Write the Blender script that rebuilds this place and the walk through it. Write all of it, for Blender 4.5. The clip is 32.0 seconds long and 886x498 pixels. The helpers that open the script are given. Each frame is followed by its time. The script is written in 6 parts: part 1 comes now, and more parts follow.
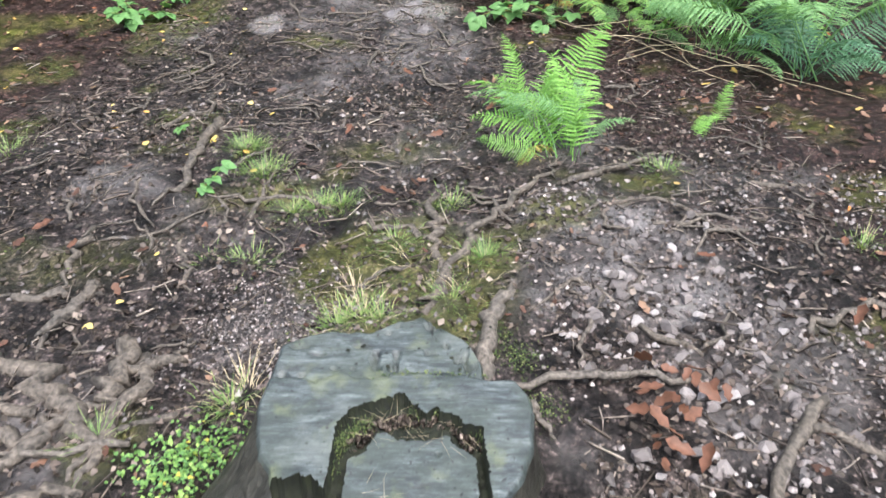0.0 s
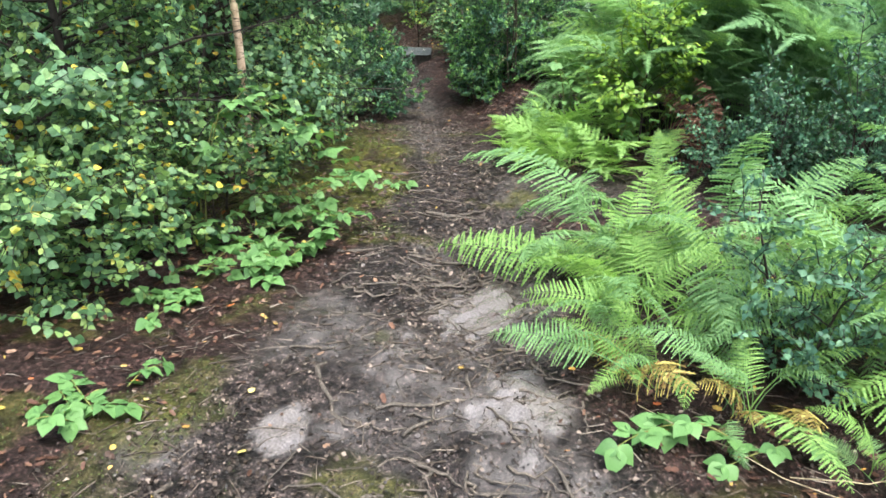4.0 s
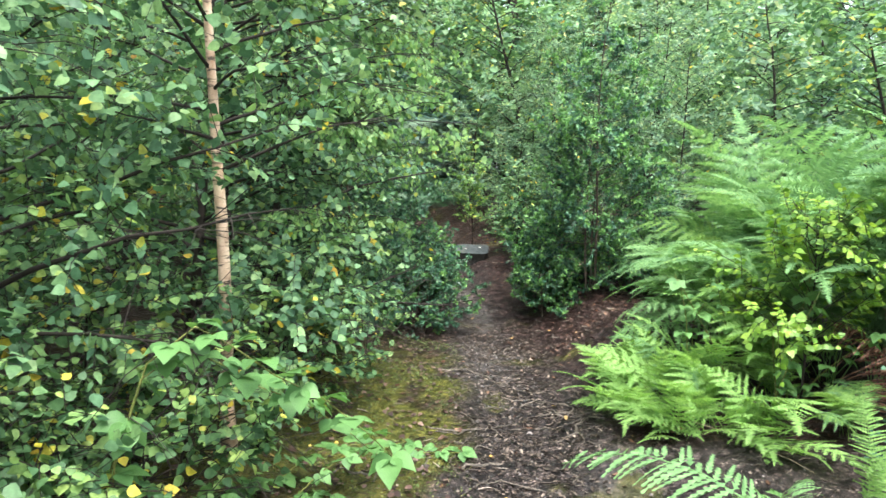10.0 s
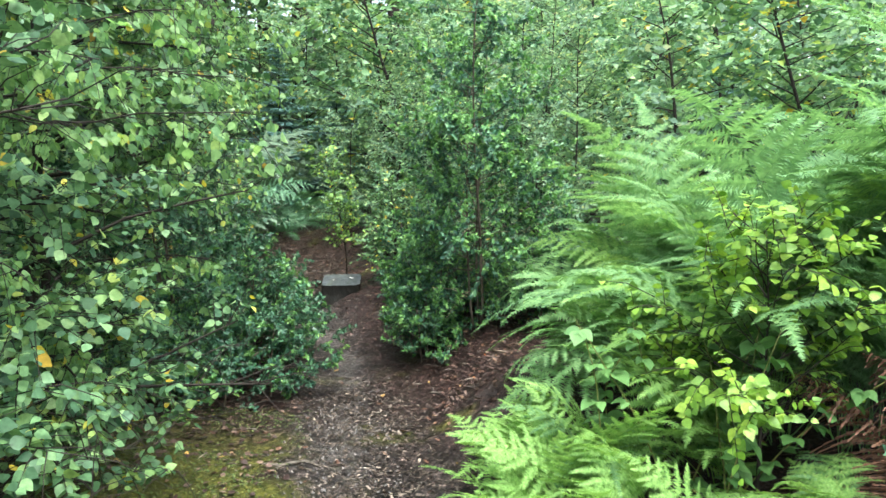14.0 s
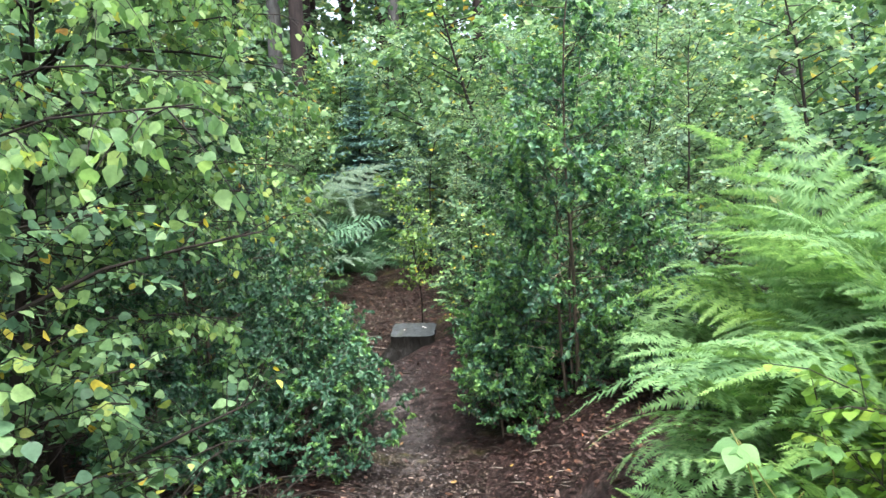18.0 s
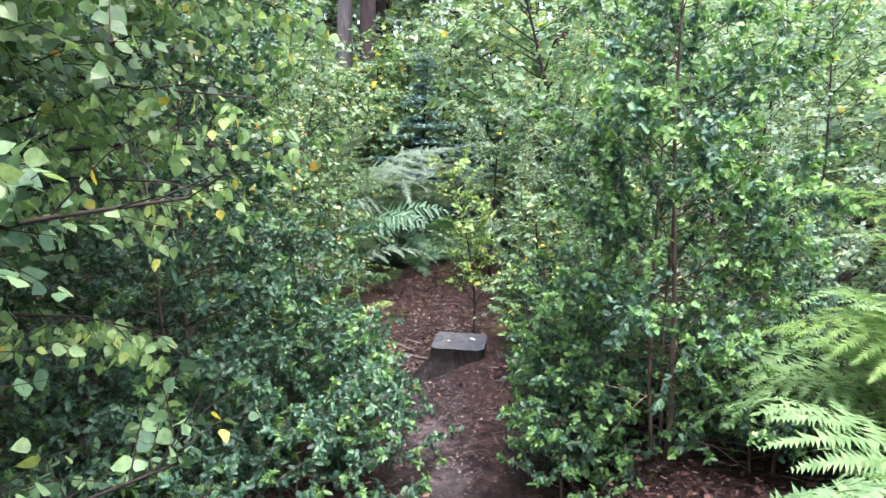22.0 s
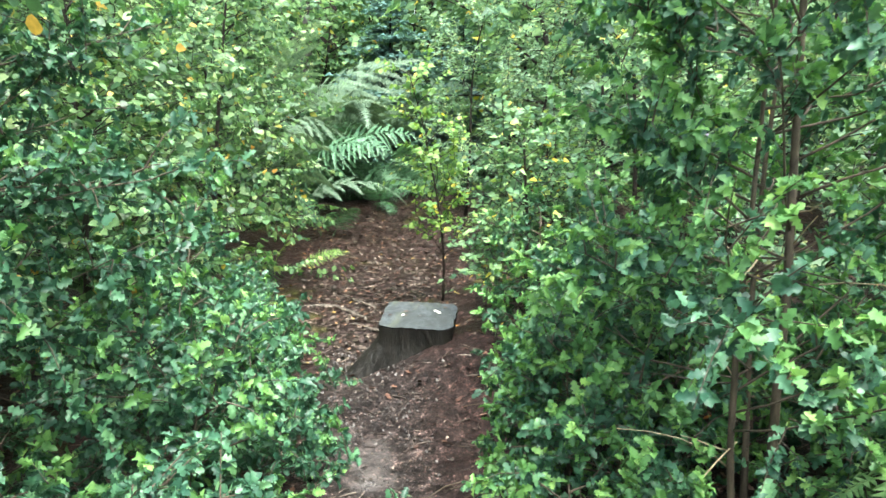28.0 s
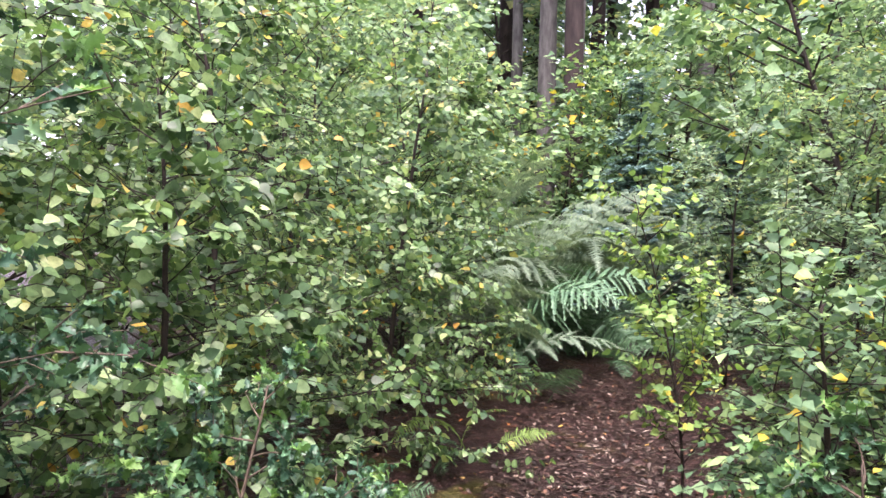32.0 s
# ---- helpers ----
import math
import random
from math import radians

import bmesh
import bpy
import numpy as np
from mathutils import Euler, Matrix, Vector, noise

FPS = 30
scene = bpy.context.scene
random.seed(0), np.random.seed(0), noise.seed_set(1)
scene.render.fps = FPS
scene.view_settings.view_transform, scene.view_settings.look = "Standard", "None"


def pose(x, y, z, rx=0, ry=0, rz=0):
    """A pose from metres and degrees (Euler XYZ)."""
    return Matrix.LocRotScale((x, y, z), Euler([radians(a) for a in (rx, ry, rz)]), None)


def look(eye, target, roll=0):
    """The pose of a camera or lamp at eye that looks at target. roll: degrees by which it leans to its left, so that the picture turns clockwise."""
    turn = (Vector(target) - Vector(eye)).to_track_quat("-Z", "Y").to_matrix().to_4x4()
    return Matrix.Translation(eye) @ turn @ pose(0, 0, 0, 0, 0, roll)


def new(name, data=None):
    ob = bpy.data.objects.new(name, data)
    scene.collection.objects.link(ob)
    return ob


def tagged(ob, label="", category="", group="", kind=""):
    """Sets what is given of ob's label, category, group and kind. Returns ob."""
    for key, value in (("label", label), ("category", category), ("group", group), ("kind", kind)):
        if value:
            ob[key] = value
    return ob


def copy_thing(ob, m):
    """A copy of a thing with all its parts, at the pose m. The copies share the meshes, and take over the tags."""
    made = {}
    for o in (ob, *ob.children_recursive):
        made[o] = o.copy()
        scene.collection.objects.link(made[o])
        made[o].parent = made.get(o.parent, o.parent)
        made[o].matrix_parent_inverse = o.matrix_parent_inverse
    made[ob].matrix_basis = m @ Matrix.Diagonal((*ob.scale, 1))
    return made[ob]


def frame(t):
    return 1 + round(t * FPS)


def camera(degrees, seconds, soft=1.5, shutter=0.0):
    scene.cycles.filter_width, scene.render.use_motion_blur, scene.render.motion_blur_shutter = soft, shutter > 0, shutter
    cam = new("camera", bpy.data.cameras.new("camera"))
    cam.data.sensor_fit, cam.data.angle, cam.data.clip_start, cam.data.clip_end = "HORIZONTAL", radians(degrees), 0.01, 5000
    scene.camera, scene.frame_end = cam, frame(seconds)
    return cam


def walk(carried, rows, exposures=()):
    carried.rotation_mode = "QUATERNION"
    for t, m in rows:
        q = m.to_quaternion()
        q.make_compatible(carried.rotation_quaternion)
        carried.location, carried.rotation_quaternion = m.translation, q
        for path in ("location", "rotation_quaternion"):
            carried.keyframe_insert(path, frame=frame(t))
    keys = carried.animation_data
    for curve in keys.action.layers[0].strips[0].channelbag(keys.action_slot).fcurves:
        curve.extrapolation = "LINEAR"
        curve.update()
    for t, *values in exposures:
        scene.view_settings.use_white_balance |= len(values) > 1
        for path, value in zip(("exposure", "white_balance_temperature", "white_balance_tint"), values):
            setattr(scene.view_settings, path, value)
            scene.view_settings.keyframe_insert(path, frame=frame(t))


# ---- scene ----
cam = camera(61.4, 32.0, soft=1.5, shutter=0.24)
EXPOSURES = ((0, 2.2, 6200, 9), (1, 2.23, 6050, 17), (3, 2.35, 6350, 11), (6, 2.5, 6450, 2), (9, 2.6, 6450, 5), (15, 2.6, 6400, 1), (18, 2.6, 6400, 11), (19, 2.65, 6300, 21), (20, 2.67, 6250, 18), (21.5, 2.87, 6250, 30), (22.3, 2.9, 6300, 29), (23, 2.92, 6350, 20), (24, 2.95, 6400, 12), (26, 3.0, 6450, 5), (28, 3.22, 6500, 2), (29, 3.42, 6500, 2), (30, 3.36, 6800, 1), (31, 3.07, 7000, 10), (32, 2.87, 6800, 35))
PATH = [
    (0, (0.046, 0.042, 1.591), (0.024, 1.645, 0.395), -1.0),
    (0.4, (0.062, 0.272, 1.64), (0.032, 1.862, 0.426), -1.1),
    (0.5, (0.037, 0.343, 1.646), (0.03, 1.937, 0.439), 0.9),
    (1, (-0.012, 0.668, 1.752), (-0.024, 2.277, 0.564), 2.7),
    (1.5, (-0.016, 0.891, 1.857), (-0.049, 2.526, 0.705), 3.5),
    (2, (0.016, 1.155, 1.865), (-0.047, 2.817, 0.755), 3.3),
    (2.5, (0.013, 1.366, 1.761), (-0.055, 3.072, 0.72), 2.9),
    (3, (-0.195, 1.663, 1.614), (-0.256, 3.441, 0.701), 1.8),
    (3.5, (-0.265, 1.892, 1.672), (-0.366, 3.716, 0.859), 0.1),
    (4, (-0.3, 2.121, 1.722), (-0.401, 3.974, 0.979), 0.0),
    (4.5, (-0.334, 2.239, 1.734), (-0.419, 4.117, 1.052), 0.5),
    (6.5, (-0.428, 3.203, 1.636), (-0.471, 5.177, 1.323), 0.8),
    (7, (-0.427, 3.465, 1.586), (-0.518, 5.441, 1.293), 1.4),
    (7.5, (-0.522, 3.738, 1.582), (-0.762, 5.702, 1.287), 2.5),
    (8, (-0.636, 3.882, 1.586), (-0.999, 5.822, 1.257), 3.5),
    (8.5, (-0.634, 3.945, 1.586), (-1.087, 5.86, 1.231), 3.3),
    (9, (-0.576, 3.987, 1.58), (-1.031, 5.903, 1.229), 2.7),
    (9.5, (-0.574, 4.042, 1.571), (-0.927, 5.986, 1.265), 1.9),
    (10, (-0.59, 4.122, 1.577), (-0.817, 6.092, 1.311), 1.3),
    (10.5, (-0.594, 4.223, 1.594), (-0.743, 6.202, 1.346), 1.3),
    (11, (-0.518, 4.395, 1.578), (-0.648, 6.377, 1.343), 0.9),
    (11.5, (-0.452, 4.539, 1.572), (-0.518, 6.525, 1.347), 0.2),
    (12, (-0.474, 4.725, 1.57), (-0.471, 6.713, 1.351), -0.1),
    (12.5, (-0.409, 4.959, 1.566), (-0.36, 6.947, 1.347), -0.3),
    (13, (-0.34, 5.215, 1.568), (-0.275, 7.203, 1.358), -0.4),
    (13.5, (-0.318, 5.423, 1.524), (-0.255, 7.412, 1.318), -1.0),
    (14, (-0.294, 5.63, 1.529), (-0.272, 7.617, 1.303), -1.2),
    (14.5, (-0.2, 5.798, 1.556), (-0.261, 7.782, 1.305), -0.9),
    (15, (-0.189, 5.895, 1.554), (-0.306, 7.876, 1.31), -0.5),
    (15.5, (-0.274, 6.031, 1.564), (-0.391, 8.013, 1.327), 0.2),
    (17.5, (-0.148, 6.505, 1.484), (-0.361, 8.486, 1.309), -2.1),
    (18, (-0.236, 6.705, 1.5), (-0.455, 8.689, 1.375), -2.2),
    (18.5, (-0.321, 6.857, 1.483), (-0.572, 8.838, 1.361), -0.8),
    (19, (-0.316, 7.097, 1.457), (-0.634, 9.065, 1.299), 0.2),
    (19.5, (-0.309, 7.286, 1.462), (-0.653, 9.249, 1.292), 1.4),
    (20, (-0.337, 7.376, 1.464), (-0.691, 9.339, 1.306), 1.3),
    (20.5, (-0.339, 7.505, 1.42), (-0.711, 9.466, 1.299), 0.9),
    (21, (-0.25, 7.649, 1.447), (-0.687, 9.598, 1.349), 1.0),
    (21.5, (-0.26, 7.808, 1.421), (-0.697, 9.757, 1.321), 1.0),
    (22, (-0.313, 7.947, 1.429), (-0.708, 9.902, 1.289), 1.4),
    (22.5, (-0.329, 8.042, 1.445), (-0.719, 9.996, 1.269), 2.0),
    (23, (-0.262, 8.22, 1.422), (-0.684, 10.166, 1.232), 2.2),
    (23.5, (-0.208, 8.344, 1.435), (-0.654, 10.283, 1.238), 1.7),
    (24, (-0.245, 8.416, 1.432), (-0.673, 10.358, 1.221), 1.4),
    (24.5, (-0.31, 8.539, 1.444), (-0.694, 10.488, 1.214), 1.5),
    (25, (-0.305, 8.72, 1.473), (-0.685, 10.668, 1.222), 1.8),
    (25.5, (-0.268, 8.91, 1.473), (-0.669, 10.852, 1.206), 2.0),
    (27.5, (-0.429, 9.49, 1.448), (-0.788, 11.437, 1.161), 1.4),
    (28, (-0.467, 9.629, 1.368), (-0.812, 11.571, 1.037), 0.5),
    (28.5, (-0.676, 9.838, 1.334), (-0.982, 11.775, 0.943), 1.9),
    (29, (-0.642, 10.14, 1.188), (-0.913, 12.091, 0.846), 4.1),
    (29.5, (-0.559, 10.322, 1.201), (-0.708, 12.287, 0.859), 5.5),
    (30, (-0.571, 10.545, 1.247), (-0.781, 12.504, 0.903), 5.2),
    (30.5, (-0.538, 10.795, 1.277), (-1.126, 12.686, 0.996), 3.3),
    (31, (-0.557, 10.955, 1.339), (-1.37, 12.775, 1.18), 2.1),
    (31.5, (-0.634, 11.06, 1.373), (-1.565, 12.83, 1.346), 1.8),
    (32, (-0.63, 11.135, 1.403), (-1.62, 12.873, 1.425), 1.6),
]
walk(cam, [(t, look(eye, target, roll)) for t, eye, target, roll in PATH], EXPOSURES)

# ---- sky and light: a bright overcast day ----
world = bpy.data.worlds.new("overcast_sky")
scene.world = world
world.use_nodes = True
wt = world.node_tree
sky = wt.nodes.new("ShaderNodeTexSky")
sky.sky_type, sky.sun_disc = "NISHITA", False
sky.sun_elevation, sky.sun_rotation = radians(69), radians(148)
sky.air_density, sky.dust_density, sky.ozone_density = 1.0, 4.0, 0.6
grey = wt.nodes.new("ShaderNodeHueSaturation")
grey.inputs["Saturation"].default_value = 0.6
wt.links.new(sky.outputs[0], grey.inputs["Color"])
wt.links.new(grey.outputs[0], wt.nodes["Background"].inputs[0])
wt.nodes["Background"].inputs[1].default_value = 0.15
sun = new("sun", bpy.data.lights.new("sun", "SUN"))
sun.data.energy, sun.data.angle, sun.data.color = 1.2, radians(25), (1.0, 0.98, 0.96)
sun.matrix_basis = look((4, -6.5, 20), (0, 0, 0))

# ---- numbers of the plan ----
rng = np.random.default_rng(7)
PLAN_Y = [-6, 0, 1.2, 2.2, 2.9, 3.6, 4.5, 5.0, 5.8, 7.0, 8.3, 9.2, 10.2, 10.9, 11.9, 13.2, 15.1, 16.8, 18.6, 24, 60, 900]
PLAN_Z = [.3, .24, .2, .15, .09, -.03, -.03, -.02, -.09, -.13, -.10, -.06, -.12, -.2, -.17, -.03, .02, .06, .30, .5, .7, .7]
PLAN_X = [0, 0, 0, 0, -.05, -.15, -.35, -.4, -.45, -.45, -.5, -.65, -.75, -.8, -.95, -1.35, -2.0, -2.4, -3.1, -5, -20, -20]
PATH_LEFT = [1.9, 1.9, 1.9, 1.9, 1.8, 1.7, 1.3, 1.05, .85, .6, .45, .45, .55, .6, .5, .4, .6, .55, .5, .4, .4, .4]
PATH_RIGHT = [1.5, 1.5, 1.4, 1.4, 1.4, 1.3, .6, .5, .6, .6, .55, .5, .45, .5, .35, .3, .4, .5, .5, .4, .4, .4]


def hashed(i, j, seed):
    n = (i.astype(np.int64) * 374761393 + j.astype(np.int64) * 668265263 + seed * 974711) & 0x7FFFFFFF
    n = ((n ^ (n >> 13)) * 1274126177) & 0x7FFFFFFF
    return ((n ^ (n >> 16)) & 0xFFFF) / 65535.0


def noise2(x, y, seed=0):
    i, j = np.floor(x), np.floor(y)
    u, v = x - i, y - j
    u, v = u * u * (3 - 2 * u), v * v * (3 - 2 * v)
    a, b = hashed(i, j, seed), hashed(i + 1, j, seed)
    c, d = hashed(i, j + 1, seed), hashed(i + 1, j + 1, seed)
    return (a * (1 - u) + b * u) * (1 - v) + (c * (1 - u) + d * u) * v


def fbm(x, y, octaves=4, seed=0):
    total, amp = 0.0, 0.5
    for k in range(octaves):
        total = total + amp * noise2(x * 2 ** k, y * 2 ** k, seed + 17 * k)
        amp *= 0.5
    return total


def centre(y):
    return np.interp(y, PLAN_Y, PLAN_X)


def smooth01(v):
    v = np.clip(v, 0, 1)
    return v * v * (3 - 2 * v)


def beaten(x, y):
    """1 on the trodden path, 0 off it."""
    d = x - centre(y) + 0.22 * (fbm(x * 2.1, y * 2.1, 3, 5) - 0.45)
    left, right = np.interp(y, PLAN_Y, PATH_LEFT), np.interp(y, PLAN_Y, PATH_RIGHT)
    out = np.where(d < 0, -d / left, d / right)
    side = np.where((y > 7.2) & (y < 8.5) & (x > 0), smooth01(1.6 - x * 0.7) * smooth01((0.55 - abs(y - 7.85)) * 4), 0)
    return np.maximum(smooth01((1.25 - out) / 0.5), side)


def bare_clay(x, y):
    """1 on the few smooth patches of wet clay along the path, their sheen partly in the pale colour."""
    rough = (fbm(x * 5.2, y * 5.2, 4, 31) - .47) * 1.1
    out = 0.0
    for px, py, rx, ry, full in ((-.29, 5.68, .26, .36, 1), (-.14, 4.72, .20, .24, 1), (-1.05, 4.55, .12, .2, 1), (-1.1, 12.05, .13, .3, .22), (-1.32, 12.6, .12, .3, .22)):
        out = np.maximum(out, full * smooth01((np.exp(-((x - px) / rx) ** 2 - ((y - py) / ry) ** 2) + rough - .42) * 6))
    return out


def relief(x, y):
    x, y = np.asarray(x, float), np.asarray(y, float)
    z = np.interp(y, PLAN_Y, PLAN_Z)
    d = x - centre(y)
    bank = np.interp(y, [7, 9.2, 10, 12.5, 14, 16, 60], [0, .12, .36, .36, .18, .12, .12])
    z = z + bank * smooth01((d - 0.3) / 0.75) + 0.14 * smooth01((-d - 0.7) / 1.2) * np.interp(y, [6, 9], [0, 1])
    z = z + 0.24 * np.exp(-((x + 1.1) / .45) ** 2 - ((y - 13.55) / .5) ** 2) + .07 * np.exp(-((x - .75) / .4) ** 2 - ((y - 2.1) / .35) ** 2)
    near = np.exp(-((y - 6) / 16) ** 2)
    z = z + 0.10 * (fbm(x * 1.1, y * 1.1, 3, 3) - 0.45) * near
    z = z - 0.035 * smooth01((0.35 - abs(d + 0.05)) / 0.3) * np.interp(y, [3, 5, 15], [0, 1, 1])
    return z


def ground_z(x, y):
    return float(relief(np.array([x]), np.array([y]))[0])


# ---- mesh helpers ----
class Geo:
    """Vertices and triangles gathered for one mesh."""

    def __init__(self):
        self.v, self.t, self.n = [], [], 0

    def add(self, v, t):
        self.v.append(np.asarray(v, float).reshape(-1, 3))
        self.t.append(np.asarray(t, int).reshape(-1, 3) + self.n)
        self.n += len(self.v[-1])
        return self

    def mesh(self, name, material, smooth=True):
        me = bpy.data.meshes.new(name)
        v, t = np.concatenate(self.v), np.concatenate(self.t)
        me.vertices.add(len(v)), me.loops.add(len(t) * 3), me.polygons.add(len(t))
        me.vertices.foreach_set("co", v.astype(np.float32).ravel())
        me.loops.foreach_set("vertex_index", t.astype(np.int32).ravel())
        me.polygons.foreach_set("loop_start", np.arange(0, len(t) * 3, 3, dtype=np.int32))
        me.polygons.foreach_set("use_smooth", np.full(len(t), smooth))
        me.update(calc_edges=True)
        for m in material if isinstance(material, (list, tuple)) else [material]:
            me.materials.append(m)
        return me


def part(name, geo, material, parent, label="", smooth=True):
    data = geo if isinstance(geo, bpy.types.Mesh) else geo.mesh(name, material, smooth)
    ob = new(name, data)
    ob.parent = parent
    if label:
        tagged(ob, label)
    return ob


def thing(name, at, label, category, group="", turn=0.0):
    ob = new(name)
    ob.empty_display_size = 0.1
    ob.matrix_basis = pose(at[0], at[1], at[2], 0, 0, turn)
    return tagged(ob, label, category, group)


def unit(a):
    return a / np.maximum(np.linalg.norm(a, axis=-1, keepdims=True), 1e-9)


def tube(geo, points, radii, sides=6, cap=True, wobble=0.0):
    p = np.asarray(points, float)
    r = np.broadcast_to(np.asarray(radii, float), (len(p),))
    way = unit(np.gradient(p, axis=0))
    ref = np.array([0.31, 0.17, 0.93]) if abs(way[0, 2]) < 0.8 else np.array([0.96, 0.2, 0.1])
    a = unit(np.cross(way, ref))
    b = np.cross(way, a)
    ang = np.linspace(0, 2 * np.pi, sides, endpoint=False)
    rr = r[:, None] * (1 + wobble * (rng.random((len(p), sides)) - 0.5))
    ring = p[:, None] + rr[..., None] * (np.cos(ang)[None, :, None] * a[:, None] + np.sin(ang)[None, :, None] * b[:, None])
    k = np.arange(sides)
    t = []
    for i in range(len(p) - 1):
        q, q2 = i * sides + k, i * sides + (k + 1) % sides
        t += [np.stack([q, q2, q2 + sides], 1), np.stack([q, q2 + sides, q + sides], 1)]
    v = ring.reshape(-1, 3)
    if cap:
        v = np.concatenate([v, p[:1], p[-1:]])
        n = len(p) * sides
        t += [np.stack([(k + 1) % sides, k, np.full(sides, n)], 1), np.stack([n - sides + k, n - sides + (k + 1) % sides, np.full(sides, n + 1)], 1)]
    return geo.add(v, np.concatenate(t))


def strew(geo, shape, at, axis, normal, size, curl=None):
    """Lay copies of a small shape (vertices, triangles) at places, along axes, facing normals."""
    sv, st = shape
    axis = unit(axis)
    side = unit(np.cross(normal, axis))
    up = np.cross(axis, side)
    s = np.asarray(size, float).reshape(-1, 1, 1)
    z = sv[None, :, 2, None] if curl is None else sv[None, :, 2, None] * np.asarray(curl).reshape(-1, 1, 1)
    v = at[:, None] + s * (sv[None, :, 0, None] * axis[:, None] + sv[None, :, 1, None] * side[:, None] + z * up[:, None])
    t = st[None] + (np.arange(len(at)) * len(sv))[:, None, None]
    return geo.add(v.reshape(-1, 3), t.reshape(-1, 3))


def leaf_shape(xs, ws, fold=0.12, droop=0.15):
    """A leaf with a folded midrib: stations along it and half widths."""
    xs, ws = np.array(xs, float), np.array(ws, float)
    n = len(xs)
    mid = np.stack([xs, 0 * xs, -droop * xs ** 2], 1)
    v = [mid]
    for sgn in (1, -1):
        v.append(np.stack([xs, sgn * ws, fold * ws - droop * xs ** 2], 1))
    t = []
    for i in range(n - 1):
        for k, flip in ((n, False), (2 * n, True)):
            tri = []
            if ws[i] > 0:
                tri.append((i, i + 1, k + i))
            if ws[i + 1] > 0:
                tri.append((i + 1, k + i + 1, k + i) if ws[i] > 0 else (i, i + 1, k + i + 1))
            t += [(a, c, b) if flip else (a, b, c) for a, b, c in tri]
    return np.concatenate(v), np.array(t)


BIRCH_LEAF = leaf_shape([0, .13, .36, .64, 1], [0, .30, .43, .30, 0], .12, .15)
PLAIN_LEAF = (np.array([(0, 0, 0), (.42, .40, .1), (1, 0, -.15), (.42, -.40, .1)], float), np.array([(0, 2, 1), (0, 3, 2)]))
SMALL_LEAF = leaf_shape([0, .36, 1], [0, .40, 0], .2, .2)
HOLLY_LEAF = leaf_shape([0, .20, .33, .50, .64, .80, 1], [0, .34, .17, .37, .16, .27, 0], .55, .3)
BRAMBLE_LEAF = leaf_shape([0, .08, .25, .45, .65, .85, 1], [0, .22, .38, .40, .30, .13, 0], .16, .2)
OAK_LEAF = leaf_shape([0, .35, .5, .75, 1], [0, .24, .16, .26, 0], .15, -.12)

# ---- materials ----
def nodes_of(name):
    m = bpy.data.materials.new(name)
    m.use_nodes = True
    nt = m.node_tree
    return m, nt, nt.nodes["Principled BSDF"], nt.nodes["Material Output"]


def ramp(nt, fac, stops):
    r = nt.nodes.new("ShaderNodeValToRGB")
    while len(r.color_ramp.elements) < len(stops):
        r.color_ramp.elements.new(0.5)
    for e, (pos, col) in zip(r.color_ramp.elements, stops):
        e.position, e.color = pos, (*col, 1) if len(col) == 3 else col
    nt.links.new(fac, r.inputs[0])
    return r.outputs[0]


def noise_tex(nt, scale, detail=4, rough=0.6, coords="Object", stretch=None):
    tc = nt.nodes.new("ShaderNodeTexCoord")
    out = tc.outputs[coords]
    if stretch:
        mp = nt.nodes.new("ShaderNodeMapping")
        mp.inputs["Scale"].default_value = stretch
        nt.links.new(out, mp.inputs[0])
        out = mp.outputs[0]
    n = nt.nodes.new("ShaderNodeTexNoise")
    n.inputs["Scale"].default_value, n.inputs["Detail"].default_value, n.inputs["Roughness"].default_value = scale, detail, rough
    nt.links.new(out, n.inputs["Vector"])
    return n.outputs["Fac"]


def mix(nt, fac, a, b, mode="MIX"):
    m = nt.nodes.new("ShaderNodeMix")
    m.data_type, m.blend_type = "RGBA", mode
    for sock, val in ((m.inputs[0], fac), (m.inputs[6], a), (m.inputs[7], b)):
        if isinstance(val, (int, float)):
            sock.default_value = val
        elif isinstance(val, tuple):
            sock.default_value = (*val, 1)
        else:
            nt.links.new(val, sock)
    return m.outputs[2]


def bump(nt, height, bsdf, strength=0.4, distance=0.01):
    b = nt.nodes.new("ShaderNodeBump")
    b.inputs["Strength"].default_value, b.inputs["Distance"].default_value = strength, distance
    nt.links.new(height, b.inputs["Height"])
    nt.links.new(b.outputs[0], bsdf.inputs["Normal"])


